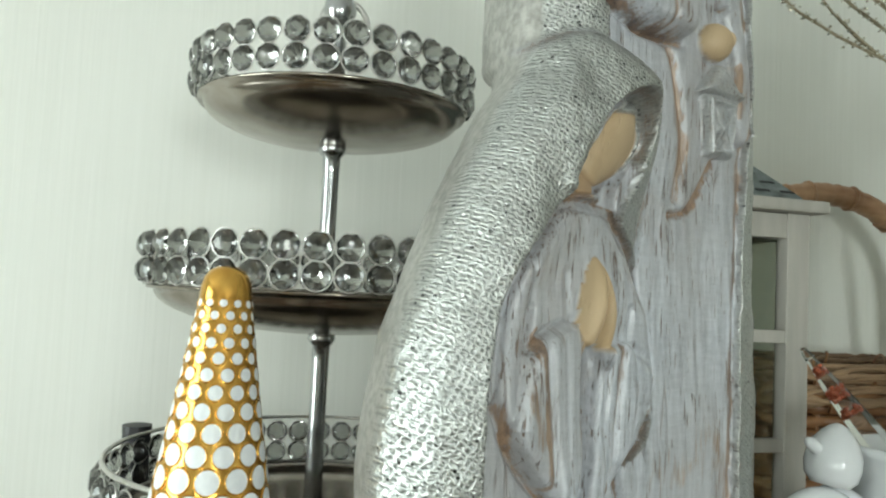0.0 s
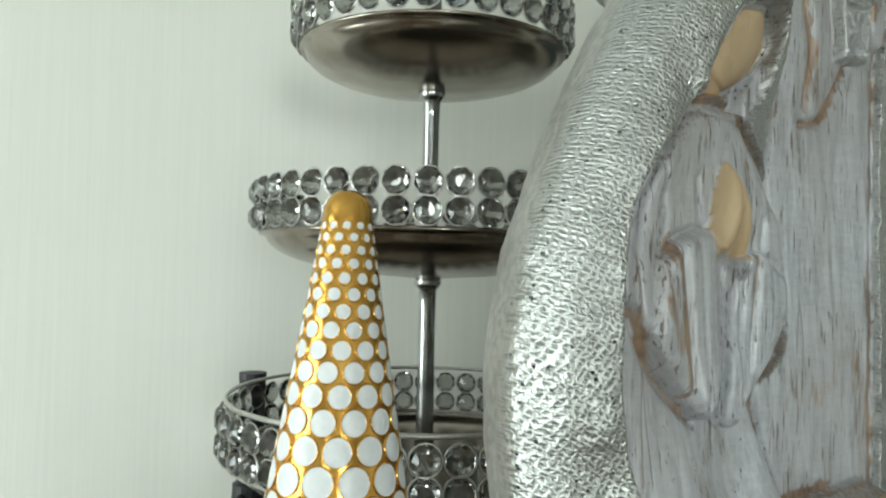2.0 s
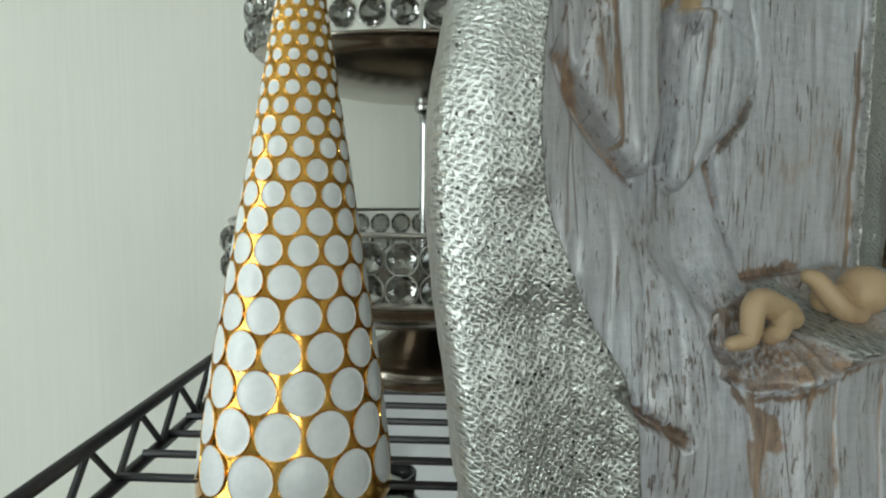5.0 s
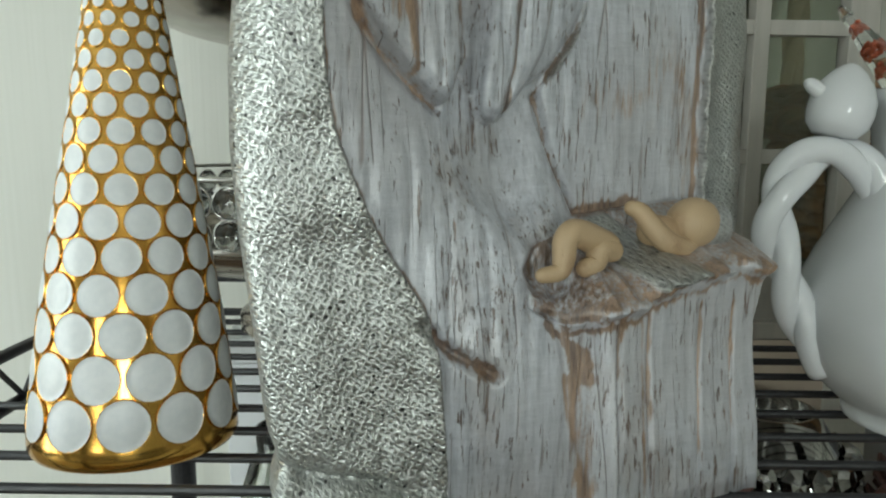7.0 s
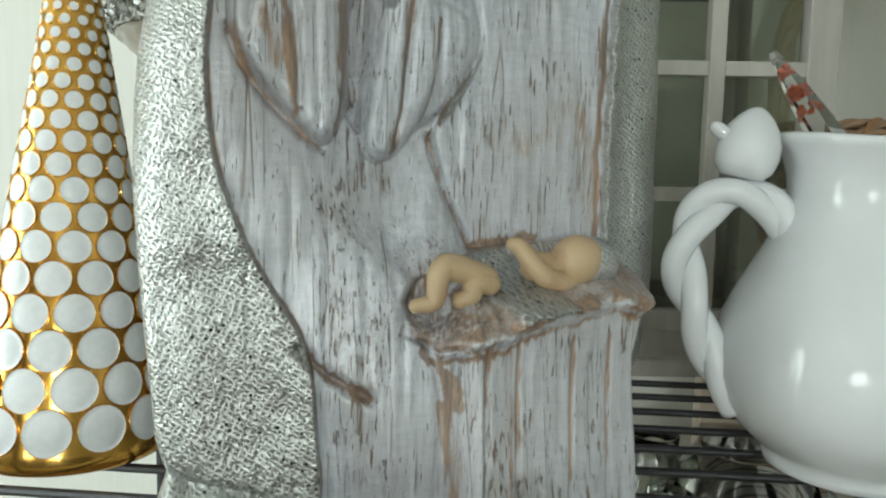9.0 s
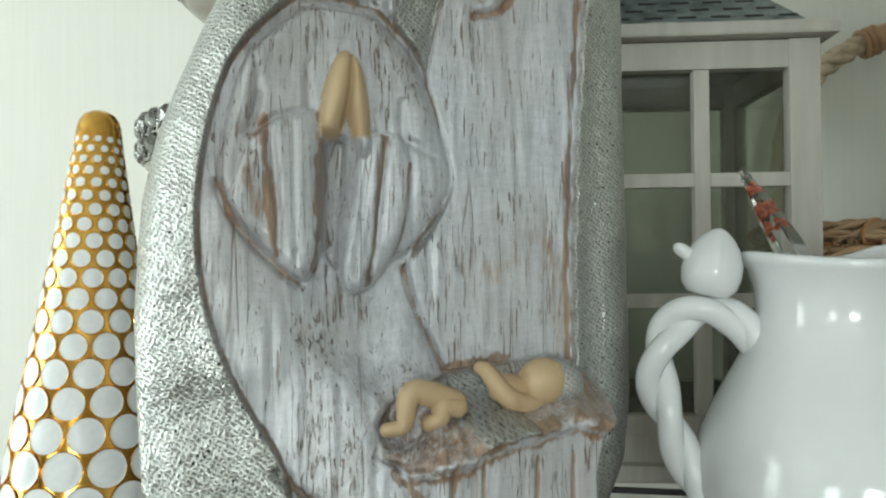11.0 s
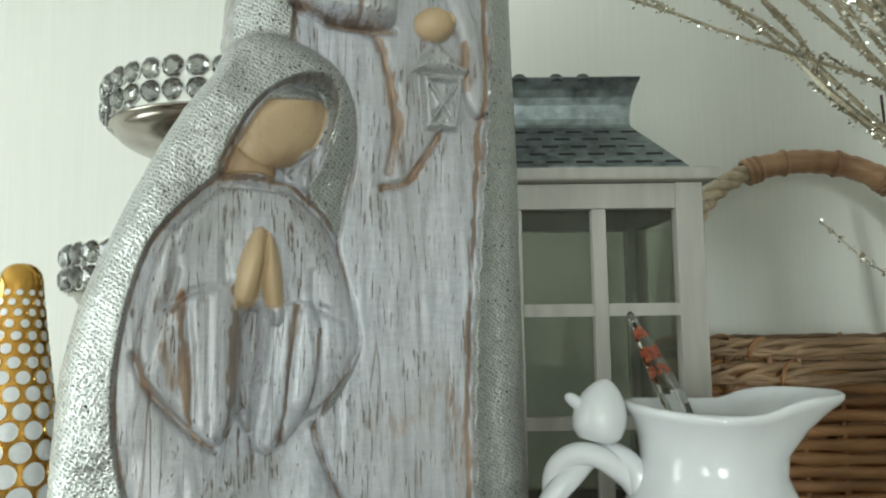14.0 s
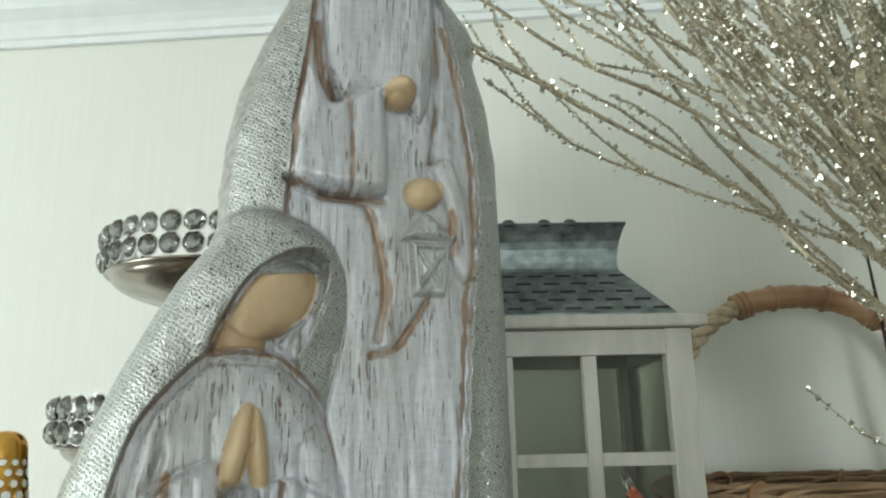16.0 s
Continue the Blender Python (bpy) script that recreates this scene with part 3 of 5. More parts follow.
        front = front + deep * np.exp(-(near(u, z, round_line(line)) / wide) ** 2)
    mitt = np.maximum(egg(u, z, -0.0325, 0.222, 0.0062, 0.0215, -12), 0.86 * egg(u, z, -0.0235, 0.219, 0.0050, 0.0225, 6))
    front = front - mitt ** 1.5 * 0.0105
    front = front + 0.0034 * np.exp(-(near(u, z, [(-0.0255, 0.240), (-0.0265, 0.226), (-0.0305, 0.210)]) / 0.0008) ** 2) * (mitt > 0)
    skin = np.maximum(skin, smooth(0.0, 0.16, mitt) * smooth(0.2035, 0.2070, z))
    # folds of the robe
    folds = [round_line([(-0.058, 0.070), (-0.050, 0.061), (-0.042, 0.055), (-0.032, 0.049)]), round_line([(-0.002, 0.150), (0.006, 0.126), (0.017, 0.103)]),
             round_line([(-0.081, 0.186), (-0.073, 0.168), (-0.056, 0.150), (-0.048, 0.1435)])]
    for line, deep, wide in zip(folds, (0.004, 0.003, 0.003), (0.0022, 0.0016, 0.0020)):
        front = front + deep * np.exp(-(near(u, z, line) / wide) ** 2)
    for i in range(7):
        c = -0.075 + 0.0135 * i
        front = front + 0.0007 * np.exp(-((u - c - 0.012 * (0.15 - z) - 0.0015 * np.sin(z * 55 + i)) / 0.0018) ** 2) * m_in * smooth(0.145, 0.11, z)

    # the standing figure: cloak borders, sleeve, fists, lamp, drapery
    out = 1 - m_in
    inner_r = np.interp(z, [0.0, 0.10, 0.146, 0.20, 0.263, 0.309, 0.341, 0.381, 0.409, 0.444, 0.48, 0.52], [0.080, 0.0790, 0.0785, 0.0805, 0.085, 0.089, 0.0925, 0.0915, 0.087, 0.080, 0.071, 0.05])
    inner_l = np.interp(z, [0.30, 0.34, 0.365, 0.391, 0.415, 0.443, 0.468, 0.50, 0.52], [-0.012, -0.0135, -0.012, -0.0105, -0.007, -0.003, -0.001, 0.012, 0.035])
    cr, cl = smooth(-0.0006, 0.0012, u - inner_r - 0.0006 * np.sin(z * 420)), smooth(-0.0006, 0.0010, inner_l - u)
    rise = np.exp(-((u - inner_r) / 0.006) ** 2)
    front = front - cr * (0.0035 + 0.0030 * rise) - out * cl * (0.0070 - 0.0035 * smooth(0.0, 0.03, inner_l - u))
    cloth = np.maximum(np.maximum(cloak_m, cr), out * cl * smooth(0.28, 0.30, z))
    body = out * (1 - cr) * (1 - cl)
    front = front - body * 0.002
    sleeve = inside(u, z, round_line([(-0.004, 0.424), (-0.009, 0.400), (-0.0135, 0.366), (-0.011, 0.356), (-0.002, 0.3515), (0.020, 0.3495), (0.037, 0.351), (0.0405, 0.362), (0.0395, 0.395), (0.036, 0.411), (0.020, 0.407), (0.009, 0.401)], 3))
    beard = inside(u, z, round_line([(0.002, 0.520), (0.004, 0.450), (0.008, 0.418), (0.014, 0.404), (0.030, 0.409), (0.050, 0.404), (0.060, 0.396), (0.068, 0.430), (0.070, 0.520)], 3))
    front = front - out * (rounded(beard, 0.014) * 0.010)
    front = front - out * rounded(sleeve, 0.008) * 0.014
    arm = inside(u, z, round_line([(0.064, 0.372), (0.077, 0.3765), (0.085, 0.355), (0.0905, 0.330), (0.0905, 0.312), (0.083, 0.3055), (0.0765, 0.318), (0.0745, 0.345)], 3))
    front = front - out * rounded(arm, 0.006) * 0.006
    fists = np.maximum(egg(u, z, 0.0455, 0.4085, 0.0090, 0.0082, 0), 0)
    front = front - out * fists * 0.016
    fist2 = egg(u, z, 0.0605, 0.3545, 0.0115, 0.0095, 15)
    front = front - fist2 * 0.010
    skin = np.maximum(skin, out * smooth(0.05, 0.22, np.maximum(fists * smooth(0.0355, 0.0375, u), fist2)))
    roof_l = inside(u, z, [(0.0465, 0.3275), (0.0600, 0.3435), (0.0640, 0.3435), (0.0785, 0.3300), (0.0770, 0.3270)])
    case_l = inside(u, z, [(0.0525, 0.3275), (0.0545, 0.2975), (0.0725, 0.2975), (0.0765, 0.3275)])
    pane_l = inside(u, z, [(0.0560, 0.3240), (0.0575, 0.3010), (0.0705, 0.3010), (0.0735, 0.3240)])
    front = front - rounded(case_l, 0.003) * 0.006 - rounded(roof_l, 0.005) * 0.008 + 0.0034 * smooth(0.0003, -0.0008, pane_l)
    cross = np.minimum(near(u, z, [(0.057, 0.323), (0.0705, 0.302)]), near(u, z, [(0.073, 0.323), (0.0575, 0.302)]))
    front = front - 0.0030 * np.exp(-(cross / 0.0009) ** 2) * (pane_l < 0)
    lamp = smooth(0.0006, -0.0006, np.minimum(roof_l, case_l))
    drapes = [round_line([(0.006, 0.350), (0.028, 0.347), (0.036, 0.328), (0.040, 0.300), (0.036, 0.275)]), round_line([(0.033, 0.2665), (0.045, 0.270), (0.056, 0.284), (0.064, 0.297)]),
              round_line([(0.018, 0.404), (0.019, 0.380), (0.020, 0.352)]), round_line([(0.066, 0.372), (0.069, 0.395), (0.071, 0.44), (0.068, 0.48)]), round_line([(-0.0135, 0.357), (0.010, 0.350), (0.038, 0.349)]),
              round_line([(0.001, 0.450), (0.004, 0.420), (0.012, 0.402)])]
    for line, deep, wide in zip(drapes, (0.0028, 0.0032, 0.0018, 0.003, 0.0036, 0.004), (0.0026, 0.0022, 0.0018, 0.0022, 0.0020, 0.0026)):
        front = front + out * deep * np.exp(-(near(u, z, line) / wide) ** 2)

    # the crib with the child
    crib = inside(u, z, [(-0.017, 0.086), (-0.016, 0.072), (-0.006, 0.065), (-0.004, 0.050), (0.000, 0.030), (0.0015, -0.02), (0.0790, -0.02), (0.0780, 0.060), (0.0815, 0.0765), (0.0870, 0.083), (0.0885, 0.092), (0.084, 0.100), (0.066, 0.108), (0.010, 0.102), (-0.012, 0.094)])
    ledge = np.interp(u, [-0.0174, -0.0047, 0.0139, 0.043, 0.0691, 0.0845, 0.093], [0.072, 0.0655, 0.0675, 0.0765, 0.0815, 0.0770, 0.080])
    ledge = ledge + 0.0014 * value_noise(u, z * 0, 0.006, 1, 8) + 0.0007 * value_noise(u, z * 0, 0.002, 1, 9)
    top = smooth(ledge + 0.004, ledge + 0.030, z)
    front = np.where(crib < 0.002, np.minimum(front, front * (1 - smooth(0.002, -0.003, crib)) + (-0.044 - 0.006 * smooth(0.06, 0.0, z) + 0.030 * top) * smooth(0.002, -0.003, crib)), front)
    in_crib = smooth(0.001, -0.001, crib)
    slab = in_crib * np.exp(-((z - ledge - 0.004) / 0.0042) ** 2)
    front = front - 0.0052 * slab * (1 + 0.45 * value_noise(u, z, 0.005, 0.003, 10))
    for c in (0.0245, 0.0475, 0.0115, 0.064):
        front = front + 0.0020 * np.exp(-((u - c - 0.03 * (z - 0.04)) / 0.0008) ** 2) * in_crib * smooth(0.072, 0.066, z)
    cover = inside(u, z, COVER)
    front = front - rounded(cover, 0.006) * 0.0075
    in_cover = smooth(0.0006, -0.0006, cover)
    cloth = cloth * (1 - in_crib)
    cloth = np.maximum(np.maximum(cloth, in_cover), lamp * 0.4)
    skin = skin * (1 - in_crib)
    cloth = np.maximum(cloth, in_open * smooth(0.0004, -0.0006, hair) * 0.7)
    cloth = np.maximum(cloth, in_open * (1 - skin) * smooth(-0.006, -0.001, u) * smooth(-0.001, 0.001, scarf))

    # brown wash: in the carved lines and on worn edges
    ragged = 1 + 0.55 * value_noise(u, z, 0.0016, 0.005, 3) + 0.35 * value_noise(u, z, 0.006, 0.012, 4)
    fade = np.clip(0.86 + 0.30 * value_noise(u, z, 0.010, 0.016, 5), 0.45, 1.0)

    def wash(d, width):
        return fade * np.exp(-(d / (width * 0.92 * ragged)) ** 2)

    stain = 0.88 * wash(np.minimum(np.abs(robe), np.abs(opening) + 0.0006), 0.0014) * m_in
    stain = np.maximum(stain, 0.9 * wash(u - inner_r + 0.0022, 0.0024) * (1 - cr) * (z > 0.09) * (z < 0.46))
    stain = np.maximum(stain, 0.8 * wash(inner_l - u + 0.001, 0.0018) * out * (z > 0.30))
    for line, amount, width in [(f, a, w) for f, a, w in zip(folds, (1.0, 0.8, 0.7), (0.0028, 0.0010, 0.0022))] + [(d, a, w) for d, a, w in zip(drapes, (0.76, 0.85, 0.66, 0.66, 0.80, 0.72), (0.0034, 0.0024, 0.0024, 0.0022, 0.0018, 0.0030))] + [
            ([(-0.0625, 0.212), (-0.0605, 0.185), (-0.0575, 0.156)], 1.15, 0.0027), ([(-0.0395, 0.214), (-0.0395, 0.180), (-0.0425, 0.150)], 1.2, 0.0022), ([(-0.0125, 0.206), (-0.0155, 0.180), (-0.0175, 0.160), (-0.0205, 0.144)], 1.0, 0.0019),
            ([(-0.0015, 0.195), (-0.0045, 0.168), (-0.008, 0.156)], 0.85, 0.0014), ([(-0.069, 0.190), (-0.065, 0.172)], 0.55, 0.0040), ([(0.085, 0.300), (0.086, 0.285)], 0.9, 0.004), ([(0.0765, 0.345), (0.0785, 0.320)], 0.8, 0.0022),
            ([(-0.046, 0.275), (-0.040, 0.290)], 0.9, 0.003), ([(-0.004, 0.045), (0.001, 0.0)], 0.85, 0.0026), ([(-0.012, 0.066), (-0.004, 0.058), (0.001, 0.045)], 0.9, 0.0028), ([(0.016, 0.104), (0.046, 0.108)], 0.8, 0.003),
            ([(0.030, 0.150), (0.060, 0.150), (0.075, 0.150)], 0.42, 0.014), ([(0.060, 0.165), (0.074, 0.150), (0.074, 0.115)], 0.46, 0.010)]:
        stain = np.maximum(stain, amount * wash(near(u, z, round_line(line, 3)), width))
    stain = np.maximum(stain, 1.0 * slab * np.clip(0.55 + 0.9 * value_noise(u, z, 0.006, 0.003, 21), 0, 1))
    stain = np.maximum(stain, in_crib * 0.62 * wash(z - ledge + 0.0030, 0.0020))
    stain = np.maximum(stain, in_crib * 0.42 * smooth(0.0, 0.006, z - ledge))
    for c, low in ((0.0245, 0.030), (0.0475, 0.016), (0.0115, 0.048), (0.064, 0.024)):
        stain = np.maximum(stain, 0.9 * wash(u - c - 0.03 * (z - 0.04), 0.0010) * in_crib * smooth(0.074, 0.068, z) * smooth(low - 0.01, low, z))
    stain = np.maximum(stain, in_crib * 1.0 * wash(near(u, z, [(-0.014, 0.064), (-0.003, 0.058), (0.001, 0.050)]), 0.0028))
    stain = np.maximum(stain, np.where(z < 0.21, 0.5, 0.8) * wash(mary, 0.0011) * (z < 0.34))
    stain = np.maximum(stain, in_crib * wash(crib, 0.0022) * 0.75)
    stain = stain * (1 - smooth(0.002, -0.001, scarf))
    stain = np.where(skin > 0.3, np.maximum(0.9 * smooth(0.30, 0.05, np.maximum(np.maximum(face, mitt), np.maximum(fists, fist2))) * 0.8, 0.0), stain * (1 - 0.5 * cloth))

    front = front - (1 - cloth) * (1 - skin) * (0.00035 * value_noise(u, z, 0.0035, 0.03, 12) + 0.0006 * value_noise(u, z, 0.014, 0.05, 13)) - cloth * (0.0007 * value_noise(u, z, 0.012, 0.012, 14) + 0.0003 * value_noise(u, z, 0.003, 0.003, 15))


    # how deep each form sits: the kneeling figure turns away to one side, the block leans back, the crib stands out;
    # sideways the points are fitted to one camera view
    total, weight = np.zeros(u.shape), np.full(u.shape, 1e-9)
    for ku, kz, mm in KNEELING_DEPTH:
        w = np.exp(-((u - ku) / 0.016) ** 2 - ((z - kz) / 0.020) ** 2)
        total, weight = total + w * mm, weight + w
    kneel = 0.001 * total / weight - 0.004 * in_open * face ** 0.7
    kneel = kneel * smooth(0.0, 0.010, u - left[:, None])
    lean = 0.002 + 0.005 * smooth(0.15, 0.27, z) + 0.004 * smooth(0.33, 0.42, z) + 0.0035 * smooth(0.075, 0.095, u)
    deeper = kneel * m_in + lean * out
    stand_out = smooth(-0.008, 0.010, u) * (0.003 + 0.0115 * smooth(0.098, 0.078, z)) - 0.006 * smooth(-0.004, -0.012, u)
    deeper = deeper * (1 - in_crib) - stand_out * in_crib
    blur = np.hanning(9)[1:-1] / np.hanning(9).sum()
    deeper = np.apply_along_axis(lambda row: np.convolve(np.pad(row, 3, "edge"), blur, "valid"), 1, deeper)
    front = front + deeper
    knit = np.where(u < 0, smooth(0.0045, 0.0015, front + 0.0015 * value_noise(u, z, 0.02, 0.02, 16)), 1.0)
    # slides points along sight lines from one camera position, so that view stays unchanged
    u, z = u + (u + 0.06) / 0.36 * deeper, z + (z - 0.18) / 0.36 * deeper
    z[0, :] = 0.0
    left, right = u[:, 0], u[:, -1]

    # close the mesh: a smooth back
    sb = np.sin(np.linspace(1, -1, nb) * math.pi / 2)[1:-1]
    ub = (left + right)[:, None] / 2 + sb[None, :] * (right - left)[:, None] / 2
    vb = front[:, -1:] * (sb[None, :] + 1) / 2 + front[:, :1] * (1 - sb[None, :]) / 2 + 0.056 * (1 - np.abs(sb[None, :]) ** 5.0) ** 0.5
    zb = z[:, -1:] * (sb[None, :] + 1) / 2 + z[:, :1] * (1 - sb[None, :]) / 2
    U, V, Z = np.hstack([u, ub]), np.hstack([front, vb]), np.hstack([z, zb])
    n = U.shape[1]
    masks = {k: np.hstack([a, np.tile(np.array([[b]]), (nz, nb - 2))]) for k, a, b in (("cloth", cloth, 1.0), ("skin", skin, 0.0), ("stain", stain, 0.0), ("knit", knit, 0.0))}
    co = np.stack([U, V, Z], -1).reshape(-1, 3)
    i, j = np.meshgrid(np.arange(nz - 1), np.arange(n), indexing="ij")
    quads = np.stack([i * n + j, i * n + (j + 1) % n, (i + 1) * n + (j + 1) % n, (i + 1) * n + j], -1).reshape(-1, 4)
    # the child's head and limbs lie on the slab, in the same mesh
    verts, faces, extra = [co], quads.tolist() + [list(range(n))[::-1], list(range((nz - 1) * n, nz * n))], {k: [a.ravel()] for k, a in masks.items()}
    count = len(co)

    def add_form(bm, is_cloth, is_skin):
        nonlocal count
        bm.verts.index_update()
        verts.append(np.array([v.co[:] for v in bm.verts]))
        faces.extend([[count + v.index for v in f.verts] for f in bm.faces])
        for k, value in (("cloth", is_cloth), ("skin", is_skin), ("stain", 0.2), ("knit", 1.0)):
            extra[k].append(np.full(len(bm.verts), value))
        deepest = int(np.argmax(verts[-1][:, 1]))
        at = int(np.argmin(((co - verts[-1][deepest]) ** 2).sum(1)))
        faces.append([count + deepest, at, at + 1])
        count += len(bm.verts)
        bm.free()

    for limb in CHILD_FORMS:
        middle = curve_through([(uu, vv, hh) for uu, hh, vv, r in limb], 5)
        size = np.interp(np.linspace(0, len(limb) - 1, len(middle)), range(len(limb)), [p[3] for p in limb]).tolist()
        for at, way in ((0, -1), (-1, 1)):
            d = (middle[at] - middle[at - way]).normalized()
            ends = [(middle[at] + d * size[at] * k, size[at] * math.sqrt(1 - k * k)) for k in (0.45, 0.8, 0.97)]
            if way > 0:
                middle, size = middle + [p for p, r in ends], size + [r for p, r in ends]
            else:
                middle, size = [p for p, r in ends[::-1]] + middle, [r for p, r in ends[::-1]] + size
        add_form(tube(middle, size, 14), 0.0, 1.0)
    for place, radii, is_cloth in (((0.0535, -0.0400, 0.1010), (0.0112, 0.0096, 0.0100), 0.0), ((0.0625, -0.0385, 0.0995), (0.0098, 0.0092, 0.0106), 0.75)):
        bm = bmesh.new()
        bmesh.ops.create_uvsphere(bm, u_segments=24, v_segments=16, radius=1.0)
        bmesh.ops.transform(bm, matrix=Matrix.Translation(place) @ Euler((0, radians(-12), 0)).to_matrix().to_4x4() @ Matrix.Diagonal((*radii, 1)), verts=bm.verts[:])
        add_form(bm, is_cloth, 1.0 - min(1.0, is_cloth * 3))
    co, masks = np.vstack(verts), {k: np.concatenate(a) for k, a in extra.items()}
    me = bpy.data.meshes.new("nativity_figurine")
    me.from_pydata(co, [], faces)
    me.shade_smooth()
    for key, a in masks.items():
        me.attributes.new(key, "FLOAT", "POINT").data.foreach_set("value", np.clip(a, 0, 1).astype(np.float32).ravel())
    me.materials.append(FIGURE)
    ob = new("nativity_figurine", me)
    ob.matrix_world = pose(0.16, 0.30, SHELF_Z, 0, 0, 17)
    tagged(ob, "whitewashed carved figurine group in silver knit cloaks with a crib", "figurine")


figure_group()


# ---- the gold and white cone ----
def cone_radius(z):
    return float(np.interp(z, [0, 0.004, 0.06, 0.12, 0.18, 0.222, 0.230, 0.234], [0.0432, 0.0438, 0.0365, 0.0268, 0.0170, 0.0107, 0.0083, 0.0]))


def honeycomb_cone():
    top = thing("honeycomb_cone", pose(-0.0085, 0.3255, SHELF_Z, -2.2, 1.3, 12), "gold glazed cone with raised white round cells", "ornament")
    prof = [(0.0, 0.0), (0.0408, 0.0), (0.0425, 0.0008), (0.0436, 0.003), (0.0438, 0.006)]
    prof += [(cone_radius(z), z) for z in np.linspace(0.010, 0.216, 30)] + [(0.0113, 0.220), (0.0109, 0.2245), (0.0098, 0.2285), (0.0078, 0.2315), (0.0045, 0.2335), (0.0, 0.234)]
    part("body", lathe(prof, 64), GOLD, top, "glossy gold cone", smooth=True)
    count, z, row = 12, 0.0195, 0
    while True:
        r = cone_radius(z)
        half = math.pi * r / count * 0.965
        if z > 0.2215:
            break
        fill = float(np.interp(z, [0.02, 0.10, 0.16, 0.21], [0.99, 0.985, 0.96, 0.88]))
        white = float(np.interp(z, [0.02, 0.10, 0.16, 0.21], [0.955, 0.92, 0.83, 0.66]))
        bm = bmesh.new()
        rings = []
        for k, lift in ((1.0, -0.0006), (white + 0.68 * (1 - white), 0.0009), (white + 0.32 * (1 - white), 0.0012), (white, 0.0009), (0.97 * white, 0.0007), (0.76 * white, 0.0010), (0.40 * white, 0.0013), (0.0, 0.0014)):
            ring = []
            for i in range(20 if k else 1):
                a = 2 * math.pi * i / 20
                zz = z + half * fill * k * math.sin(a) * 1.02
                rr = cone_radius(zz) + lift * half / 0.011
                ang = half * fill * k * math.cos(a) / r
                ring.append(bm.verts.new((rr * math.sin(ang), -rr * math.cos(ang), zz)))
            rings.append(ring)
        for n, (r0, r1) in enumerate(zip(rings, rings[1:])):
            for i in range(20):
                q = [r0[i], r0[(i + 1) % 20], r1[(i + 1) % len(r1)], r1[i % len(r1)]]
                q = [v for m, v in enumerate(q) if v not in q[:m]]
                bm.faces.new(q).material_index = 0 if n < 3 else 1
        first = part("cell", bm, (GOLD, ENAMEL), top, smooth=True)
        first.rotation_euler = (0, 0, math.pi / count * (row % 2))
        for c in range(1, count):
            share("cell", first.data, top, pose(0, 0, 0, 0, 0, 360 / count * c + 180 / count * (row % 2)))
        nxt = z + half * 1.80
        for _ in range(3):
            nxt = z + 0.875 * (half + math.pi * cone_radius(nxt) / count * 0.965)
        z, row = nxt, row + 1


honeycomb_cone()


# ---- the tiered crystal stand ----
def gem_mesh(size, thick):
    """A cut stone in a wire ring; it faces -y."""
    bm = bmesh.new()
    n = 8
    rings = [[bm.verts.new((size * k * math.cos(2 * math.pi * (i + off) / n), y, size * k * math.sin(2 * math.pi * (i + off) / n))) for i in range(n)]
             for k, y, off in ((0.42, -thick, 0.5), (0.82, -thick * 0.55, 0.0), (0.97, 0.0, 0.5), (0.62, thick * 0.6, 0.0))]
    tip0, tip1 = bm.verts.new((0, -thick * 1.02, 0)), bm.verts.new((0, thick, 0))
    for r0, r1, s in zip(rings, rings[1:], (0, 1, 0)):
        for i in range(n):
            j = (i + 1) % n
            if s:
                bm.faces.new((r0[i], r1[i], r0[j]))
                bm.faces.new((r0[j], r1[i], r1[j]))
            else:
                bm.faces.new((r0[i], r1[j], r0[j]))
                bm.faces.new((r0[i], r1[i], r1[j]))
    for i in range(n):
        bm.faces.new((tip0, rings[0][i], rings[0][(i + 1) % n]))
        bm.faces.new((tip1, rings[3][(i + 1) % n], rings[3][i]))
    bmesh.ops.recalc_face_normals(bm, faces=bm.faces[:])
    k = len(bm.faces)
    tube([(size * 0.985 * math.cos(2 * math.pi * i / 16), 0, size * 0.985 * math.sin(2 * math.pi * i / 16)) for i in range(16)], size * 0.055, 5, bm, closed=True)
    bm.faces.ensure_lookup_table()
    for f in bm.faces[k:]:
        f.material_index = 1
        f.smooth = True
    me = bpy.data.meshes.new("gem")
    bm.to_mesh(me)
    bm.free()
    me.materials.append(CRYSTAL)
    me.materials.append(WIRE)
    return me


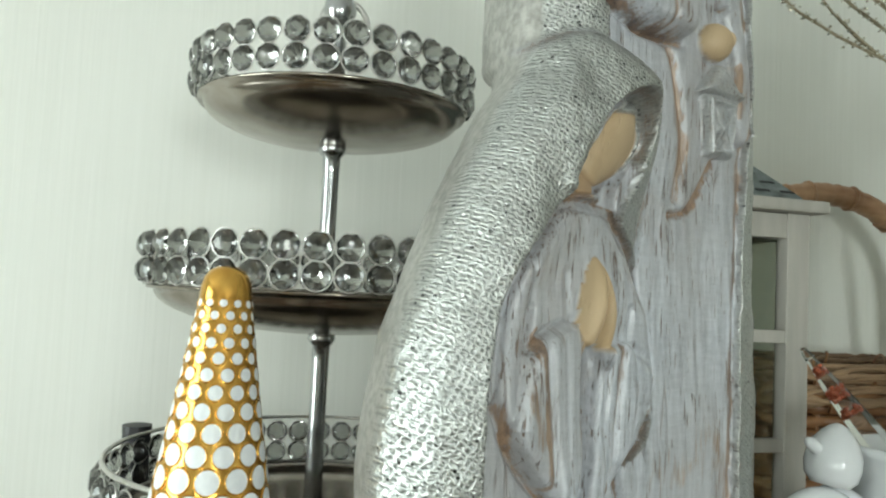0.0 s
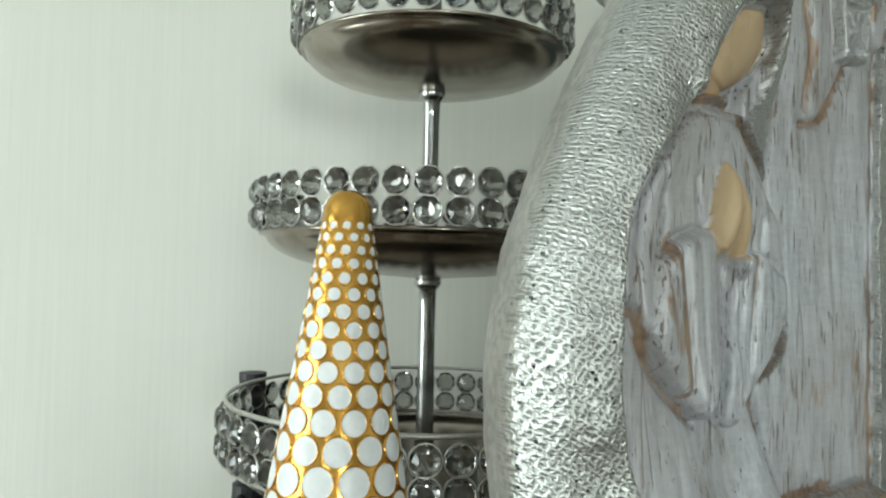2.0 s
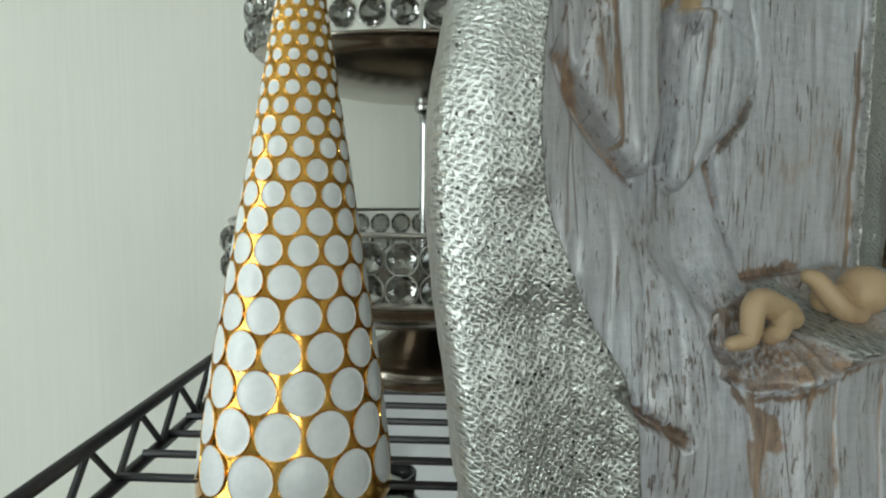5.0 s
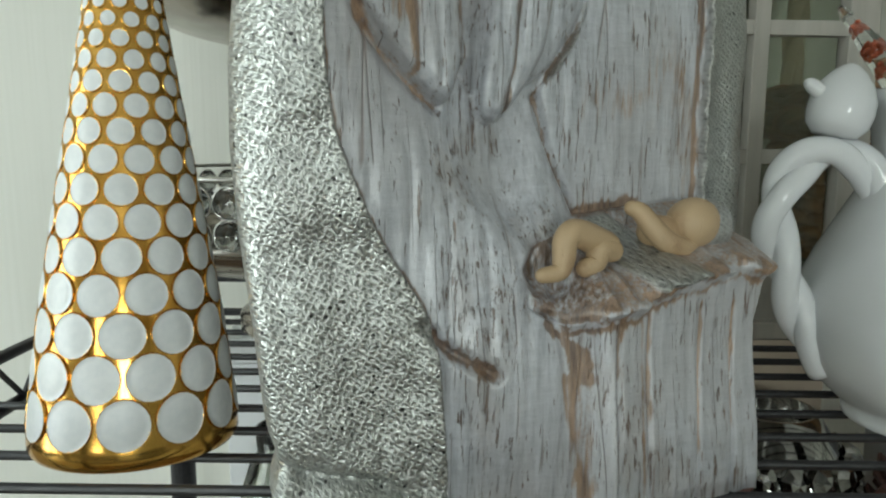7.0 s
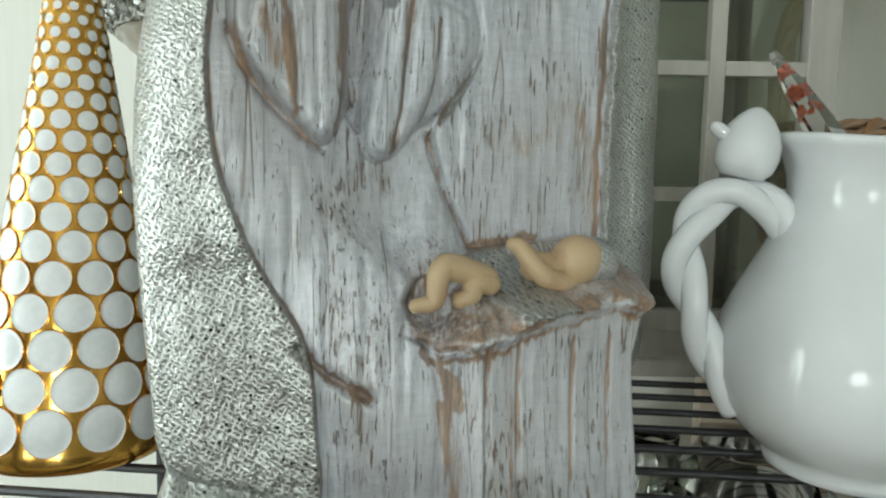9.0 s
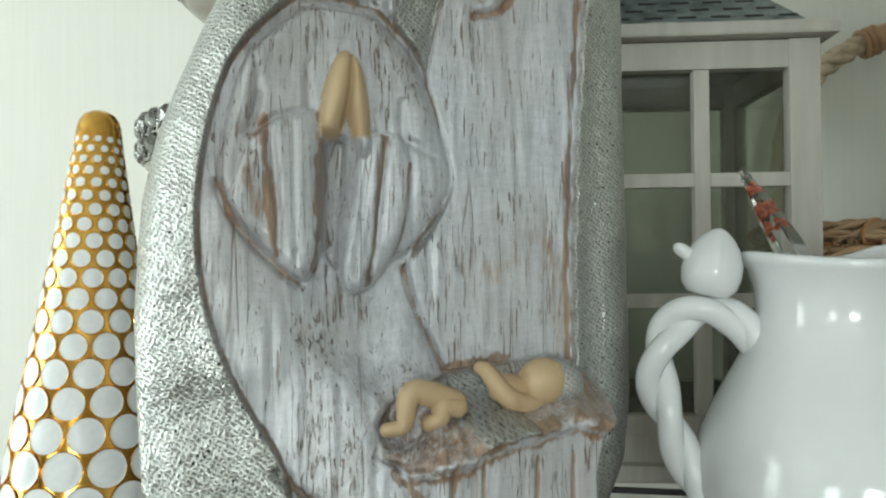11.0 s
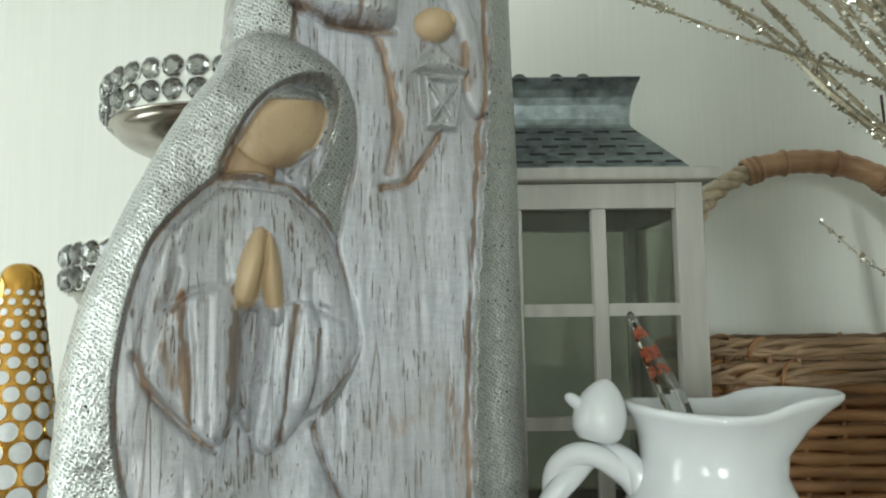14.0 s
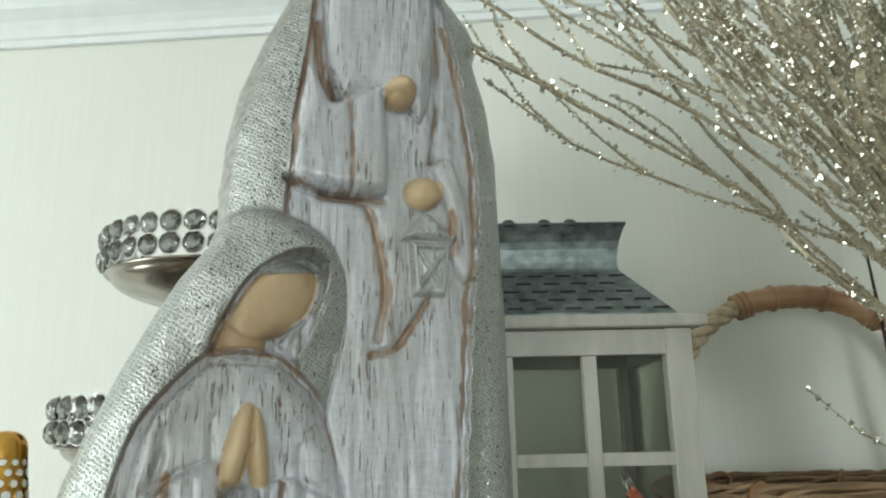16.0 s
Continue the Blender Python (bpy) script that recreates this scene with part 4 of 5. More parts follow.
def crystal_stand():
    base = Vector((0.0585, 0.525, SHELF_Z))
    rnd = random.Random(3)
    top = thing("tiered_stand", Matrix.Translation(base), "three-tier silver serving stand edged with crystals", "cake stand")
    # (rim radius, bowl bottom, rim height, stones in a row)
    tiers = (("lower", 0.1375, 0.042, 0.070, 46), ("middle", 0.1200, 0.194, 0.2210, 42), ("upper", 0.0960, 0.329, 0.3520, 34))
    for name, rad, low, rim, count in tiers:
        deep = rim - low
        prof = [(0.008, low - 0.001)]
        prof += [(0.008 + (rad * 0.95 - 0.008) * math.sin(k * math.pi / 2 / 12) ** 1.0, low + deep * (1 - math.cos(k * math.pi / 2 / 12)) ** 1.0) for k in range(1, 13)]
        prof += [(rad * 0.985, rim), (rad * 0.99, rim + 0.002), (rad * 0.95, rim + 0.003)]
        prof += [(rad * 0.93 * math.sin(k * math.pi / 2 / 10), low + 0.003 + deep * (1 - math.cos(k * math.pi / 2 / 10))) for k in range(10, -1, -1)]
        bowl = part("bowl", lathe(prof, 72), STEEL, top, "brushed tarnished silver bowl", smooth=True)
        size = math.pi * rad / count * 0.985
        me = gem_mesh(size, size * 0.62)
        for row in range(2):
            for c in range(count):
                a = 360 * c / count
                share("gem", me, bowl, pose(0, 0, 0, 0, 0, a) @ pose(0, -rad, rim + 0.0025 + size * (1 + 1.86 * row), rnd.uniform(-5, 5), rnd.uniform(-9, 9), rnd.uniform(-5, 5)))
        if name == "lower":
            for zz in (rim + 0.003, rim + 0.0045 + size * 4):
                part("band", tube([(rad * 0.995 * math.cos(2 * math.pi * k / 72), rad * 0.995 * math.sin(2 * math.pi * k / 72), zz) for k in range(72)], 0.0016, 6, closed=True), WIRE, bowl, smooth=True)
    for z0, z1, wide in ((0.329, 0.2, 1.0), (0.194, 0.046, 1.25)):
        prof = [(0.0, z0 + 0.004), (0.0075, z0 + 0.004), (0.0095, z0 - 0.001), (0.0100, z0 - 0.004), (0.0088, z0 - 0.0065), (0.0064, z0 - 0.009), (0.0060, z0 - 0.02)]
        prof += [(0.0058 + 0.003 * wide * (k / 8) ** 2 * (wide - 0.85), z0 - 0.02 - (z0 - 0.02 - z1) * k / 8) for k in range(1, 9)]
        part("stem", lathe(prof, 24), POLISHED, top, "polished silver stem", smooth=True)
    part("foot", lathe([(0.0, 0.044), (0.013, 0.044), (0.014, 0.041), (0.018, 0.038), (0.023, 0.033), (0.034, 0.025), (0.050, 0.017), (0.0575, 0.0135), (0.0585, 0.011), (0.0585, 0.002), (0.056, 0.0), (0.0, 0.0)], 48), STEEL, top, "flared silver foot", smooth=True)
    part("finial", lathe([(0.0, 0.331), (0.006, 0.331), (0.006, 0.404), (0.0085, 0.408), (0.0085, 0.411), (0.005, 0.413), (0.0075, 0.417), (0.0110, 0.4225), (0.0120, 0.4285), (0.0110, 0.4345), (0.0075, 0.4395), (0.0, 0.4415)], 24), POLISHED, top, "round silver knob", smooth=True)
    part("ring_handle", tube([(0.005 + 0.0170 * math.cos(2 * math.pi * k / 32), 0.010, 0.4230 + 0.0170 * math.sin(2 * math.pi * k / 32)) for k in range(32)], 0.0024, 8, closed=True), WIRE, top, smooth=True)


crystal_stand()


# ---- the wooden lantern ----
def lantern():
    hx, hy = 0.1105, 0.077
    top = thing("house_lantern", pose(0.3145, 0.5455, SHELF_Z), "grey painted wooden house lantern with a galvanised roof", "lantern")
    part("base", box(-hx - 0.006, hx + 0.006, -hy - 0.006, hy + 0.006, 0.0, 0.012, bevel=0.0015), GREYWOOD, top)
    part("floor_board", box(-hx + 0.004, hx - 0.004, -hy + 0.004, hy - 0.004, 0.012, 0.030), GREYWOOD, top)
    w = 0.0205
    for sx in (-1, 1):
        for sy in (-1, 1):
            x0, x1 = sorted((sx * hx, sx * (hx - w)))
            y0, y1 = sorted((sy * hy, sy * (hy - 0.014)))
            part("corner_post", box(x0, x1, y0, y1, 0.0125, 0.3005, bevel=0.0010), GREYWOOD, top)
    for k in range(4):
        a, b, inset = (hx, hy, w) if k % 2 == 0 else (hy, hx, 0.0141)
        side = part("side_frame", box(-a + inset, a - inset, -b + 0.001, -b + 0.013, 0.281, 0.300, bevel=0.0006), GREYWOOD, top)
        side.rotation_euler = (0, 0, k * math.pi / 2)
        part("bottom_rail", box(-a + inset, a - inset, -b + 0.001, -b + 0.013, 0.0305, 0.0445, bevel=0.0006), GREYWOOD, side)
        bars = (-0.0315, 0.0315) if k == 0 else ()
        for x in bars:
            part("mullion", box(x - 0.0052, x + 0.0052, -b + 0.0005, -b + 0.0105, 0.045, 0.2805, bevel=0.0006), GREYWOOD, side)
        stops = [-a + inset] + [v for x in bars for v in (x - 0.0053, x + 0.0053)] + [a - inset]
        for z0 in (0.118, 0.2005) if k == 0 else ():
            for x0, x1 in zip(stops[::2], stops[1::2]):
                part("glazing_bar", box(x0, x1, -b + 0.001, -b + 0.010, z0, z0 + 0.0095, bevel=0.0006), GREYWOOD, side)
        part("pane", box(-a + inset - 0.002, a - inset + 0.002, -b + 0.0108, -b + 0.0128, 0.043, 0.283), PANE, side, "clear glass pane")
    part("eave_board", box(-hx - 0.0095, hx + 0.0095, -hy - 0.0105, hy + 0.0105, 0.301, 0.3105, bevel=0.002), GREYWOOD, top)
    # hipped metal roof and flared ridge cap
    bm = bmesh.new()
    loops = [[bm.verts.new((sx * a, sy * b, z)) for sx, sy in ((-1, -1), (1, -1), (1, 1), (-1, 1))]
             for a, b, z in ((0.1000, 0.0800, 0.3106), (0.1000, 0.0800, 0.3125), (0.0715, 0.0300, 0.3560))]
    for l0, l1 in zip(loops, loops[1:]):
        for i in range(4):
            bm.faces.new((l0[i], l0[(i + 1) % 4], l1[(i + 1) % 4], l1[i]))
    bm.faces.new(loops[-1])
    roof = part("roof", bm, GALVANISED, top, "slotted galvanised metal roof")
    slope = math.degrees(math.atan2(0.0435, 0.050))
    # solid near-black bars laid on the roof; the slots' inner shade is colour
    slot_shade = None
    for row in range(5):
        k = (row + 0.55) / 5.3
        y, z = -0.0800 + 0.050 * k, 0.3125 + 0.0435 * k
        wide = 0.1000 - 0.029 * k - 0.006
        n = 8 + (row % 2)
        for i in range(-n, n + 1):
            x = i * 0.0226 + (0.0113 if row % 2 else 0)
            if abs(x) < wide:
                m = pose(x, y, z, slope, 0, 0)
                if slot_shade is None:
                    ob = part("slot_shade", box(-0.0064, 0.0064, -0.0014, 0.0014, -0.0004, 0.0003), NEAR_BLACK, roof)
                    ob.matrix_basis, slot_shade = m, ob.data
                else:
                    share("slot_shade", slot_shade, roof, m)
    bm = bmesh.new()
    prof = [(0.0718, 0.0310, 0.3550), (0.0710, 0.0298, 0.3580), (0.0708, 0.0296, 0.3630), (0.0711, 0.0300, 0.3680), (0.0718, 0.0312, 0.3740), (0.0730, 0.0332, 0.3800), (0.0746, 0.0360, 0.3855),
            (0.0764, 0.0395, 0.3905), (0.0776, 0.0425, 0.3935), (0.0774, 0.0420, 0.3945), (0.0745, 0.0385, 0.3915)]
    loops = [[bm.verts.new((sx * a, sy * b, z)) for sx, sy in ((-1, -1), (1, -1), (1, 1), (-1, 1))] for a, b, z in prof]
    for l0, l1 in zip(loops, loops[1:]):
        for i in range(4):
            bm.faces.new((l0[i], l0[(i + 1) % 4], l1[(i + 1) % 4], l1[i]))
    bm.faces.new(loops[-1])
    part("ridge_cap", bm, GALVANISED, top, "flared galvanised ridge cap")
    for x in (0.010, 0.032, -0.02):
        part("stud", lathe([(0.0, 0.3912), (0.0085, 0.3912), (0.0080, 0.3950), (0.0055, 0.3968), (0.004, 0.3985), (0.0, 0.399)], 12), BLACK, top).location = (x, -0.034, 0)


lantern()


# ---- the white pitcher and what stands in it ----
JUG = pose(0.363, 0.316, SHELF_Z, 0, 0, -4)


def pitcher():
    top = thing("pitcher", JUG, "glossy white ceramic pitcher with a twisted handle", "pitcher")
    out = [(0.0, 0.0), (0.036, 0.0), (0.0385, 0.0012), (0.0392, 0.0045), (0.0385, 0.007), (0.044, 0.0115), (0.053, 0.020), (0.0605, 0.0315), (0.0645, 0.044), (0.0645, 0.056), (0.0610, 0.070), (0.0550, 0.083),
           (0.0480, 0.096), (0.0415, 0.108), (0.0370, 0.119), (0.0352, 0.128), (0.0360, 0.137), (0.0388, 0.1445), (0.0412, 0.1475), (0.0424, 0.1497), (0.0420, 0.1517)]
    inn = [(0.0405, 0.1526), (0.0390, 0.1515), (0.0372, 0.1480), (0.0335, 0.138), (0.0322, 0.128), (0.034, 0.119), (0.0455, 0.096), (0.058, 0.070), (0.061, 0.048), (0.048, 0.020), (0.0, 0.012)]

    def lip(a, r, z):
        k = smooth(0.40, 1.0, np.array(math.cos(a))).item() * smooth(0.121, 0.152, np.array(z)).item()
        r2 = r + 0.0255 * k
        wave = 0.0035 * (math.cos(a) ** 2) * smooth(0.13, 0.152, np.array(z)).item()
        return (r2 * math.cos(a), r2 * math.sin(a) * (1 - 0.30 * k), z + 0.0150 * k * (1 - 0.72 * k) + wave)

    part("body", lathe(out + inn, 72, shape=lip), CERAMIC, top, smooth=True)
    path = [(-0.034, 0, 0.106), (-0.0425, 0, 0.1205), (-0.055, 0, 0.1275), (-0.068, 0, 0.1255), (-0.078, 0, 0.1155), (-0.0825, 0, 0.101), (-0.0810, 0, 0.086), (-0.0755, 0, 0.071), (-0.0700, 0, 0.056), (-0.0640, 0, 0.042), (-0.0540, 0, 0.027)]
    mid = curve_through(path, 7)
    bm = bmesh.new()
    for side in (0, math.pi):
        pts = []
        for i, p in enumerate(mid):
            d = (mid[min(i + 1, len(mid) - 1)] - mid[max(i - 1, 0)]).normalized()
            flat = Vector((0, 1, 0))
            n2 = d.cross(flat)
            a = side + i * 0.20
            grow = 0.0044 * (0.55 + 0.45 * math.sin(math.pi * i / (len(mid) - 1)))
            pts.append(p + (flat * math.cos(a) + n2 * math.sin(a)) * grow)
        tube(pts, [0.0060] * len(pts), 14, bm)
    part("handle", bm, CERAMIC, top, "twisted white handle", smooth=True)
    knob = lathe([(0.0, 0.0), (0.0085, 0.0008), (0.0118, 0.005), (0.0129, 0.011), (0.0126, 0.017), (0.0104, 0.0235), (0.0072, 0.0285), (0.0040, 0.0318), (0.0016, 0.0332), (0.0, 0.0336)], 28)
    k = part("thumb_rest", knob, CERAMIC, top, "bud-shaped white thumb rest", smooth=True)
    k.matrix_basis = pose(-0.0590, -0.001, 0.1345, -4, 13, 0) @ Matrix.Diagonal((1.10, 1.08, 1.0, 1))
    ear = part("bud_tip", lathe([(0.0, -0.004), (0.0038, -0.003), (0.0043, 0.0), (0.0043, 0.003), (0.0040, 0.006), (0.0032, 0.0083), (0.0018, 0.0097), (0.0, 0.0102)], 18), CERAMIC, k, smooth=True)
    ear.matrix_basis = pose(-0.0105, -0.002, 0.017, 0, -62, 0) @ Matrix.Diagonal((0.78, 0.78, 0.85, 1))


def glass_stick():
    a, b = Vector((0.3425, 0.382, 1.4755)), Vector((0.366, 0.266, 1.355))
    d = (b - a).normalized()
    m = Matrix.Translation(a) @ d.to_track_quat("Z", "Y").to_matrix().to_4x4()
    top = thing("spreader_stick", m, "clear faceted stick with coral chips standing in the pitcher", "stirrer")
    length = (b - a).length
    part("shaft", lathe([(0.0, 0.0), (0.0014, 0.0005), (0.0028, 0.008), (0.0058, 0.03), (0.0075, 0.055), (0.0080, 0.07), (0.0055, 0.10), (0.005, length - 0.004), (0.0, length)], 6), CLEAR, top)
    tip = part("tip", lathe([(0.0, -0.001), (0.0018, -0.0006), (0.0034, 0.0072), (0.0, 0.0075)], 6), CLEAR, top, "clear pointed tip")
    rnd = random.Random(5)
    me = None
    for z in (0.016, 0.0185, 0.031, 0.033, 0.0355, 0.046, 0.0485):
        for k in range(4):
            r = 0.72 * float(np.interp(z, [0.008, 0.03, 0.055], [0.0028, 0.0058, 0.0075]))
            mm = pose(0, 0, 0, 0, 0, k * 90 + rnd.uniform(-30, 30)) @ pose(r * rnd.uniform(0.3, 0.95), 0, z + rnd.uniform(-0.0015, 0.0015), rnd.uniform(0, 90), rnd.uniform(-25, 25), rnd.uniform(0, 90)) @ Matrix.Diagonal((rnd.uniform(0.8, 1.4), rnd.uniform(0.8, 1.3), rnd.uniform(0.6, 1.1), 1))
            if me is None:
                bm = bmesh.new()
                bmesh.ops.create_icosphere(bm, subdivisions=1, radius=0.0021)
                ob = part("chip", bm, CORAL, top)
                ob.matrix_basis, me = mm, ob.data
            else:
                share("chip", me, top, mm)


pitcher()
glass_stick()


# ---- the wicker basket ----
def basket():
    top = thing("wicker_basket", pose(0.585, 0.610, SHELF_Z, 0, 0, -4), "brown woven wicker basket with an arched handle", "basket")
    rnd = random.Random(11)
    a, b, height = 0.135, 0.075, 0.180

    def outline(t, k):
        """Rounded oblong at height share k."""
        c, s = math.cos(t), math.sin(t)
        e = 0.62
        g = 0.88 + 0.12 * k
        return a * g * math.copysign(abs(c) ** e, c), b * g * math.copysign(abs(s) ** e, s)

    part("base", box(-a * 0.86, a * 0.86, -b * 0.86, b * 0.86, 0.001, 0.006), WICKER, top)
    n = 150
    stakes = 34
    rows = 13
    for r in range(rows):
        z = 0.006 + (height - 0.030) * (r + 0.5) / rows
        pts = []
        for i in range(n):
            t = 2 * math.pi * i / n
            x, y = outline(t, z / height)
            w = 0.0022 * math.sin(t * stakes / 2 + math.pi * (r % 2))
            pts.append((x * (1 + w / a), y * (1 + w / b), z + 0.0007 * math.sin(5 * t + r) + rnd.uniform(-0.0004, 0.0004)))
        rad = [0.0056 * (1 + 0.10 * math.sin(11 * i + r)) for i in range(n)]
        part("strand", tube(pts, rad, 7, closed=True), WICKER, top, smooth=True)
    for i in range(stakes):
        t = 2 * math.pi * (i + 0.25) / stakes
        part("stake", tube([(*outline(t, 0.05), 0.004), (*outline(t, 0.9), height - 0.015)], 0.0030, 6), WICKER, top)
    # two rolls of straw round the rim, bound here and there
    for centre, thick in ((height - 0.009, 0.0085), (height - 0.031, 0.0115)):
        for s in range(12):
            pts = []
            for i in range(n):
                t = 2 * math.pi * i / n
                x, y = outline(t, 1.0)
                ph = t * 2.2 + s * 2 * math.pi / 12 + 0.5 * math.sin(t * 7 + s * 2)
                k = 1 + thick * 0.72 * math.cos(ph) / b
                pts.append((x * k, y * k, centre + thick * 0.72 * math.sin(ph) + 0.0011 * math.sin(t * 13 + 2 * s) + rnd.uniform(-0.0006, 0.0006)))
            part("rim_strand", tube(pts, [thick * 0.27 * (1 + 0.3 * math.sin(7.3 * i + s)) for i in range(n)], 6, closed=True), STRAW, top, "straw-coloured rim", smooth=True)
        for i in range(11):
            t = 2 * math.pi * (i + (0.4 if thick < 0.01 else 0.75)) / 11
            x, y = outline(t, 1.0)
            ring = [(x * (1 + 1.08 * thick * math.cos(2 * math.pi * k / 14) / b) + 0.003 * math.sin(2 * math.pi * k / 14), y * (1 + 1.08 * thick * math.cos(2 * math.pi * k / 14) / b), centre + 1.12 * thick * math.sin(2 * math.pi * k / 14)) for k in range(14)]
            part("binding", tube(ring, 0.0016, 5, closed=True), WICKER, top)
    # arched handle: bound rattan in the middle, braided straw at both ends
    arch = [(0.002 + 0.125 * math.cos(math.pi * k / 60), 0.02, height - 0.02 + (0.190) * math.sin(math.pi * k / 60) ** 0.50) for k in range(61)]
    for s in range(3):
        pts, rad = [], []
        for k, p in enumerate(arch):
            ph = k * 0.85 + s * 2.094
            q = Vector(arch[min(k + 1, 60)]) - Vector(arch[max(k - 1, 0)])
            q.normalize()
            n2 = q.cross(Vector((0, 1, 0)))
            pts.append(Vector(p) + (Vector((0, 1, 0)) * math.cos(ph) + n2 * math.sin(ph)) * 0.0048)
            rad.append(0.0055)
        part("handle_braid", tube(pts, rad, 7), BRAID, top, "pale braided straw handle", smooth=True)
    def on_arch(f):
        ang = math.pi * f
        return Vector((0.002 + 0.125 * math.cos(ang), 0.02, height - 0.02 + 0.190 * math.sin(ang) ** 0.50))

    pts = [on_arch(0.28 + 0.36 * k / 40) for k in range(41)]
    part("handle_sheath", tube(pts, [0.0116 + 0.0005 * math.sin(k * 1.9) + 0.0003 * math.sin(k * 5.1) for k in range(41)], 14), RATTAN, top, "orange rattan sheath", smooth=True)
    for f in (0.27, 0.285, 0.30, 0.42, 0.55, 0.615, 0.63, 0.645):
        p, d = on_arch(f), (on_arch(f + 0.01) - on_arch(f - 0.01)).normalized()
        n2 = d.cross(Vector((0, 1, 0)))
        ring = [p + (Vector((0, 1, 0)) * math.cos(2 * math.pi * i / 14) + n2 * math.sin(2 * math.pi * i / 14)) * 0.0118 for i in range(14)]
        part("handle_wrap", tube(ring, 0.0022, 6, closed=True), RATTAN, top, smooth=True)


basket()


# ---- glittering twigs ----
def twigs():
    root = Vector((0.552, 0.305, SHELF_Z + 0.222))
    top = thing("glitter_twigs", Matrix.Translation(root), "bundle of gilded glittering twigs in a dark vase", "dried branches")
    rnd = random.Random(23)
    spots = []

    def stem(start, aim, length, radius, bend, n=14):
        pts, p, d = [Vector(start)], Vector(start), Vector(aim).normalized()
        for i in range(n):
            d = (d + Vector((rnd.gauss(0, 0.10), rnd.gauss(0, 0.07), rnd.gauss(0, 0.10))) + bend / n).normalized()
            p = p + d * length / n
            pts.append(p.copy())
        rad = [radius * (1 - 0.45 * i / n) * (1.0 + 0.45 * (rnd.random() > 0.8)) for i in range(n + 1)]
        return pts, rad

    total = 78
    for b in range(total):
        k = b / (total - 1)
        ang = radians(-46 + 61 * k ** 0.85 + rnd.uniform(-2.5, 2.5))
        aim = Vector((math.sin(ang), rnd.uniform(-0.15, 0.0), math.cos(ang)))
        length = rnd.uniform(0.32, 0.44) + 0.05 * (k < 0.12)
        start = Vector((rnd.uniform(-0.010, 0.010), rnd.uniform(-0.012, 0.012), rnd.uniform(-0.02, 0.01)))
        pts, rad = stem(start, aim, length, rnd.uniform(0.0013, 0.0020), Vector((0.03, 0, 0.06)))
        bm = tube(pts, rad, 5)
        spots += [(p.lerp(q, f), r) for p, q, r in zip(pts[2:], pts[3:], rad[2:]) for f in (0.0, 0.2, 0.4, 0.6, 0.8)]
        for f in range(rnd.randint(2, 4)):
            i = rnd.randint(3, 11)
            d = (pts[i + 1] - pts[i]).normalized()
            side = Vector((rnd.uniform(-0.7, 0.9), rnd.uniform(-0.4, 0.4), rnd.uniform(-0.1, 0.7)))
            p2, r2 = stem(pts[i], d + side * 0.42, length * rnd.uniform(0.18, 0.40), rad[i] * 0.8, Vector((-0.08, 0, 0.10)), 7)
            tube(p2, r2, 4, bm)
            spots += [(p.lerp(q, f), r) for p, q, r in zip(p2, p2[1:], r2[1:]) for f in (0.25, 0.5, 0.75, 1.0)]
        part("branch", bm, TWIG, top)
    # one short sprig that hangs out low
    pts = curve_through([(-0.010, -0.005, -0.02), (-0.060, -0.010, -0.020), (-0.105, -0.013, -0.002), (-0.137, -0.015, 0.024)], 6)
    part("branch", tube(pts, [0.0009 * (1 - 0.6 * i / (len(pts) - 1)) for i in range(len(pts))], 5), TWIG, top)
    spots += [(p, 0.0004) for p in pts[8:]]
    bm = bmesh.new()
    for p, r in spots:
        for _ in range(4):
            c = p + Vector((rnd.gauss(0, 1), rnd.gauss(0, 1), rnd.gauss(0, 1.4))) * (r * 0.75 + 0.0003)
            s = rnd.uniform(0.0007, 0.0016) * (1.8 if rnd.random() > 0.88 else 1.0)
            u = Vector((rnd.gauss(0, 1), rnd.gauss(0, 1), rnd.gauss(0, 1))).normalized()
            v = u.orthogonal().normalized()
            w = u.cross(v)
            q = [bm.verts.new(c + v * s), bm.verts.new(c + w * s), bm.verts.new(c - v * s), bm.verts.new(c - w * s)]
            e = bm.verts.new(c + u * s * 0.7)
            f = bm.verts.new(c - u * s * 0.7)
            for i in range(4):
                bm.faces.new((q[i], q[(i + 1) % 4], e))
                bm.faces.new((q[(i + 1) % 4], q[i], f))
    tagged(part("glitter", bm, GLITTER, top, "champagne glitter grains"), kind="stuff")


def dark_vase():
    top = thing("twig_vase", pose(0.552, 0.305, SHELF_Z) @ Matrix.Diagonal((1, 1, 0.9, 1)), "dark green glazed vase holding the twigs", "vase")
    part("body", lathe([(0.0, 0.0), (0.03, 0.0), (0.036, 0.01), (0.042, 0.08), (0.038, 0.15), (0.026, 0.20), (0.024, 0.230), (0.029, 0.240), (0.026, 0.241), (0.021, 0.229), (0.0, 0.20)], 40), NEAR_BLACK, top, smooth=True)


twigs()
dark_vase()


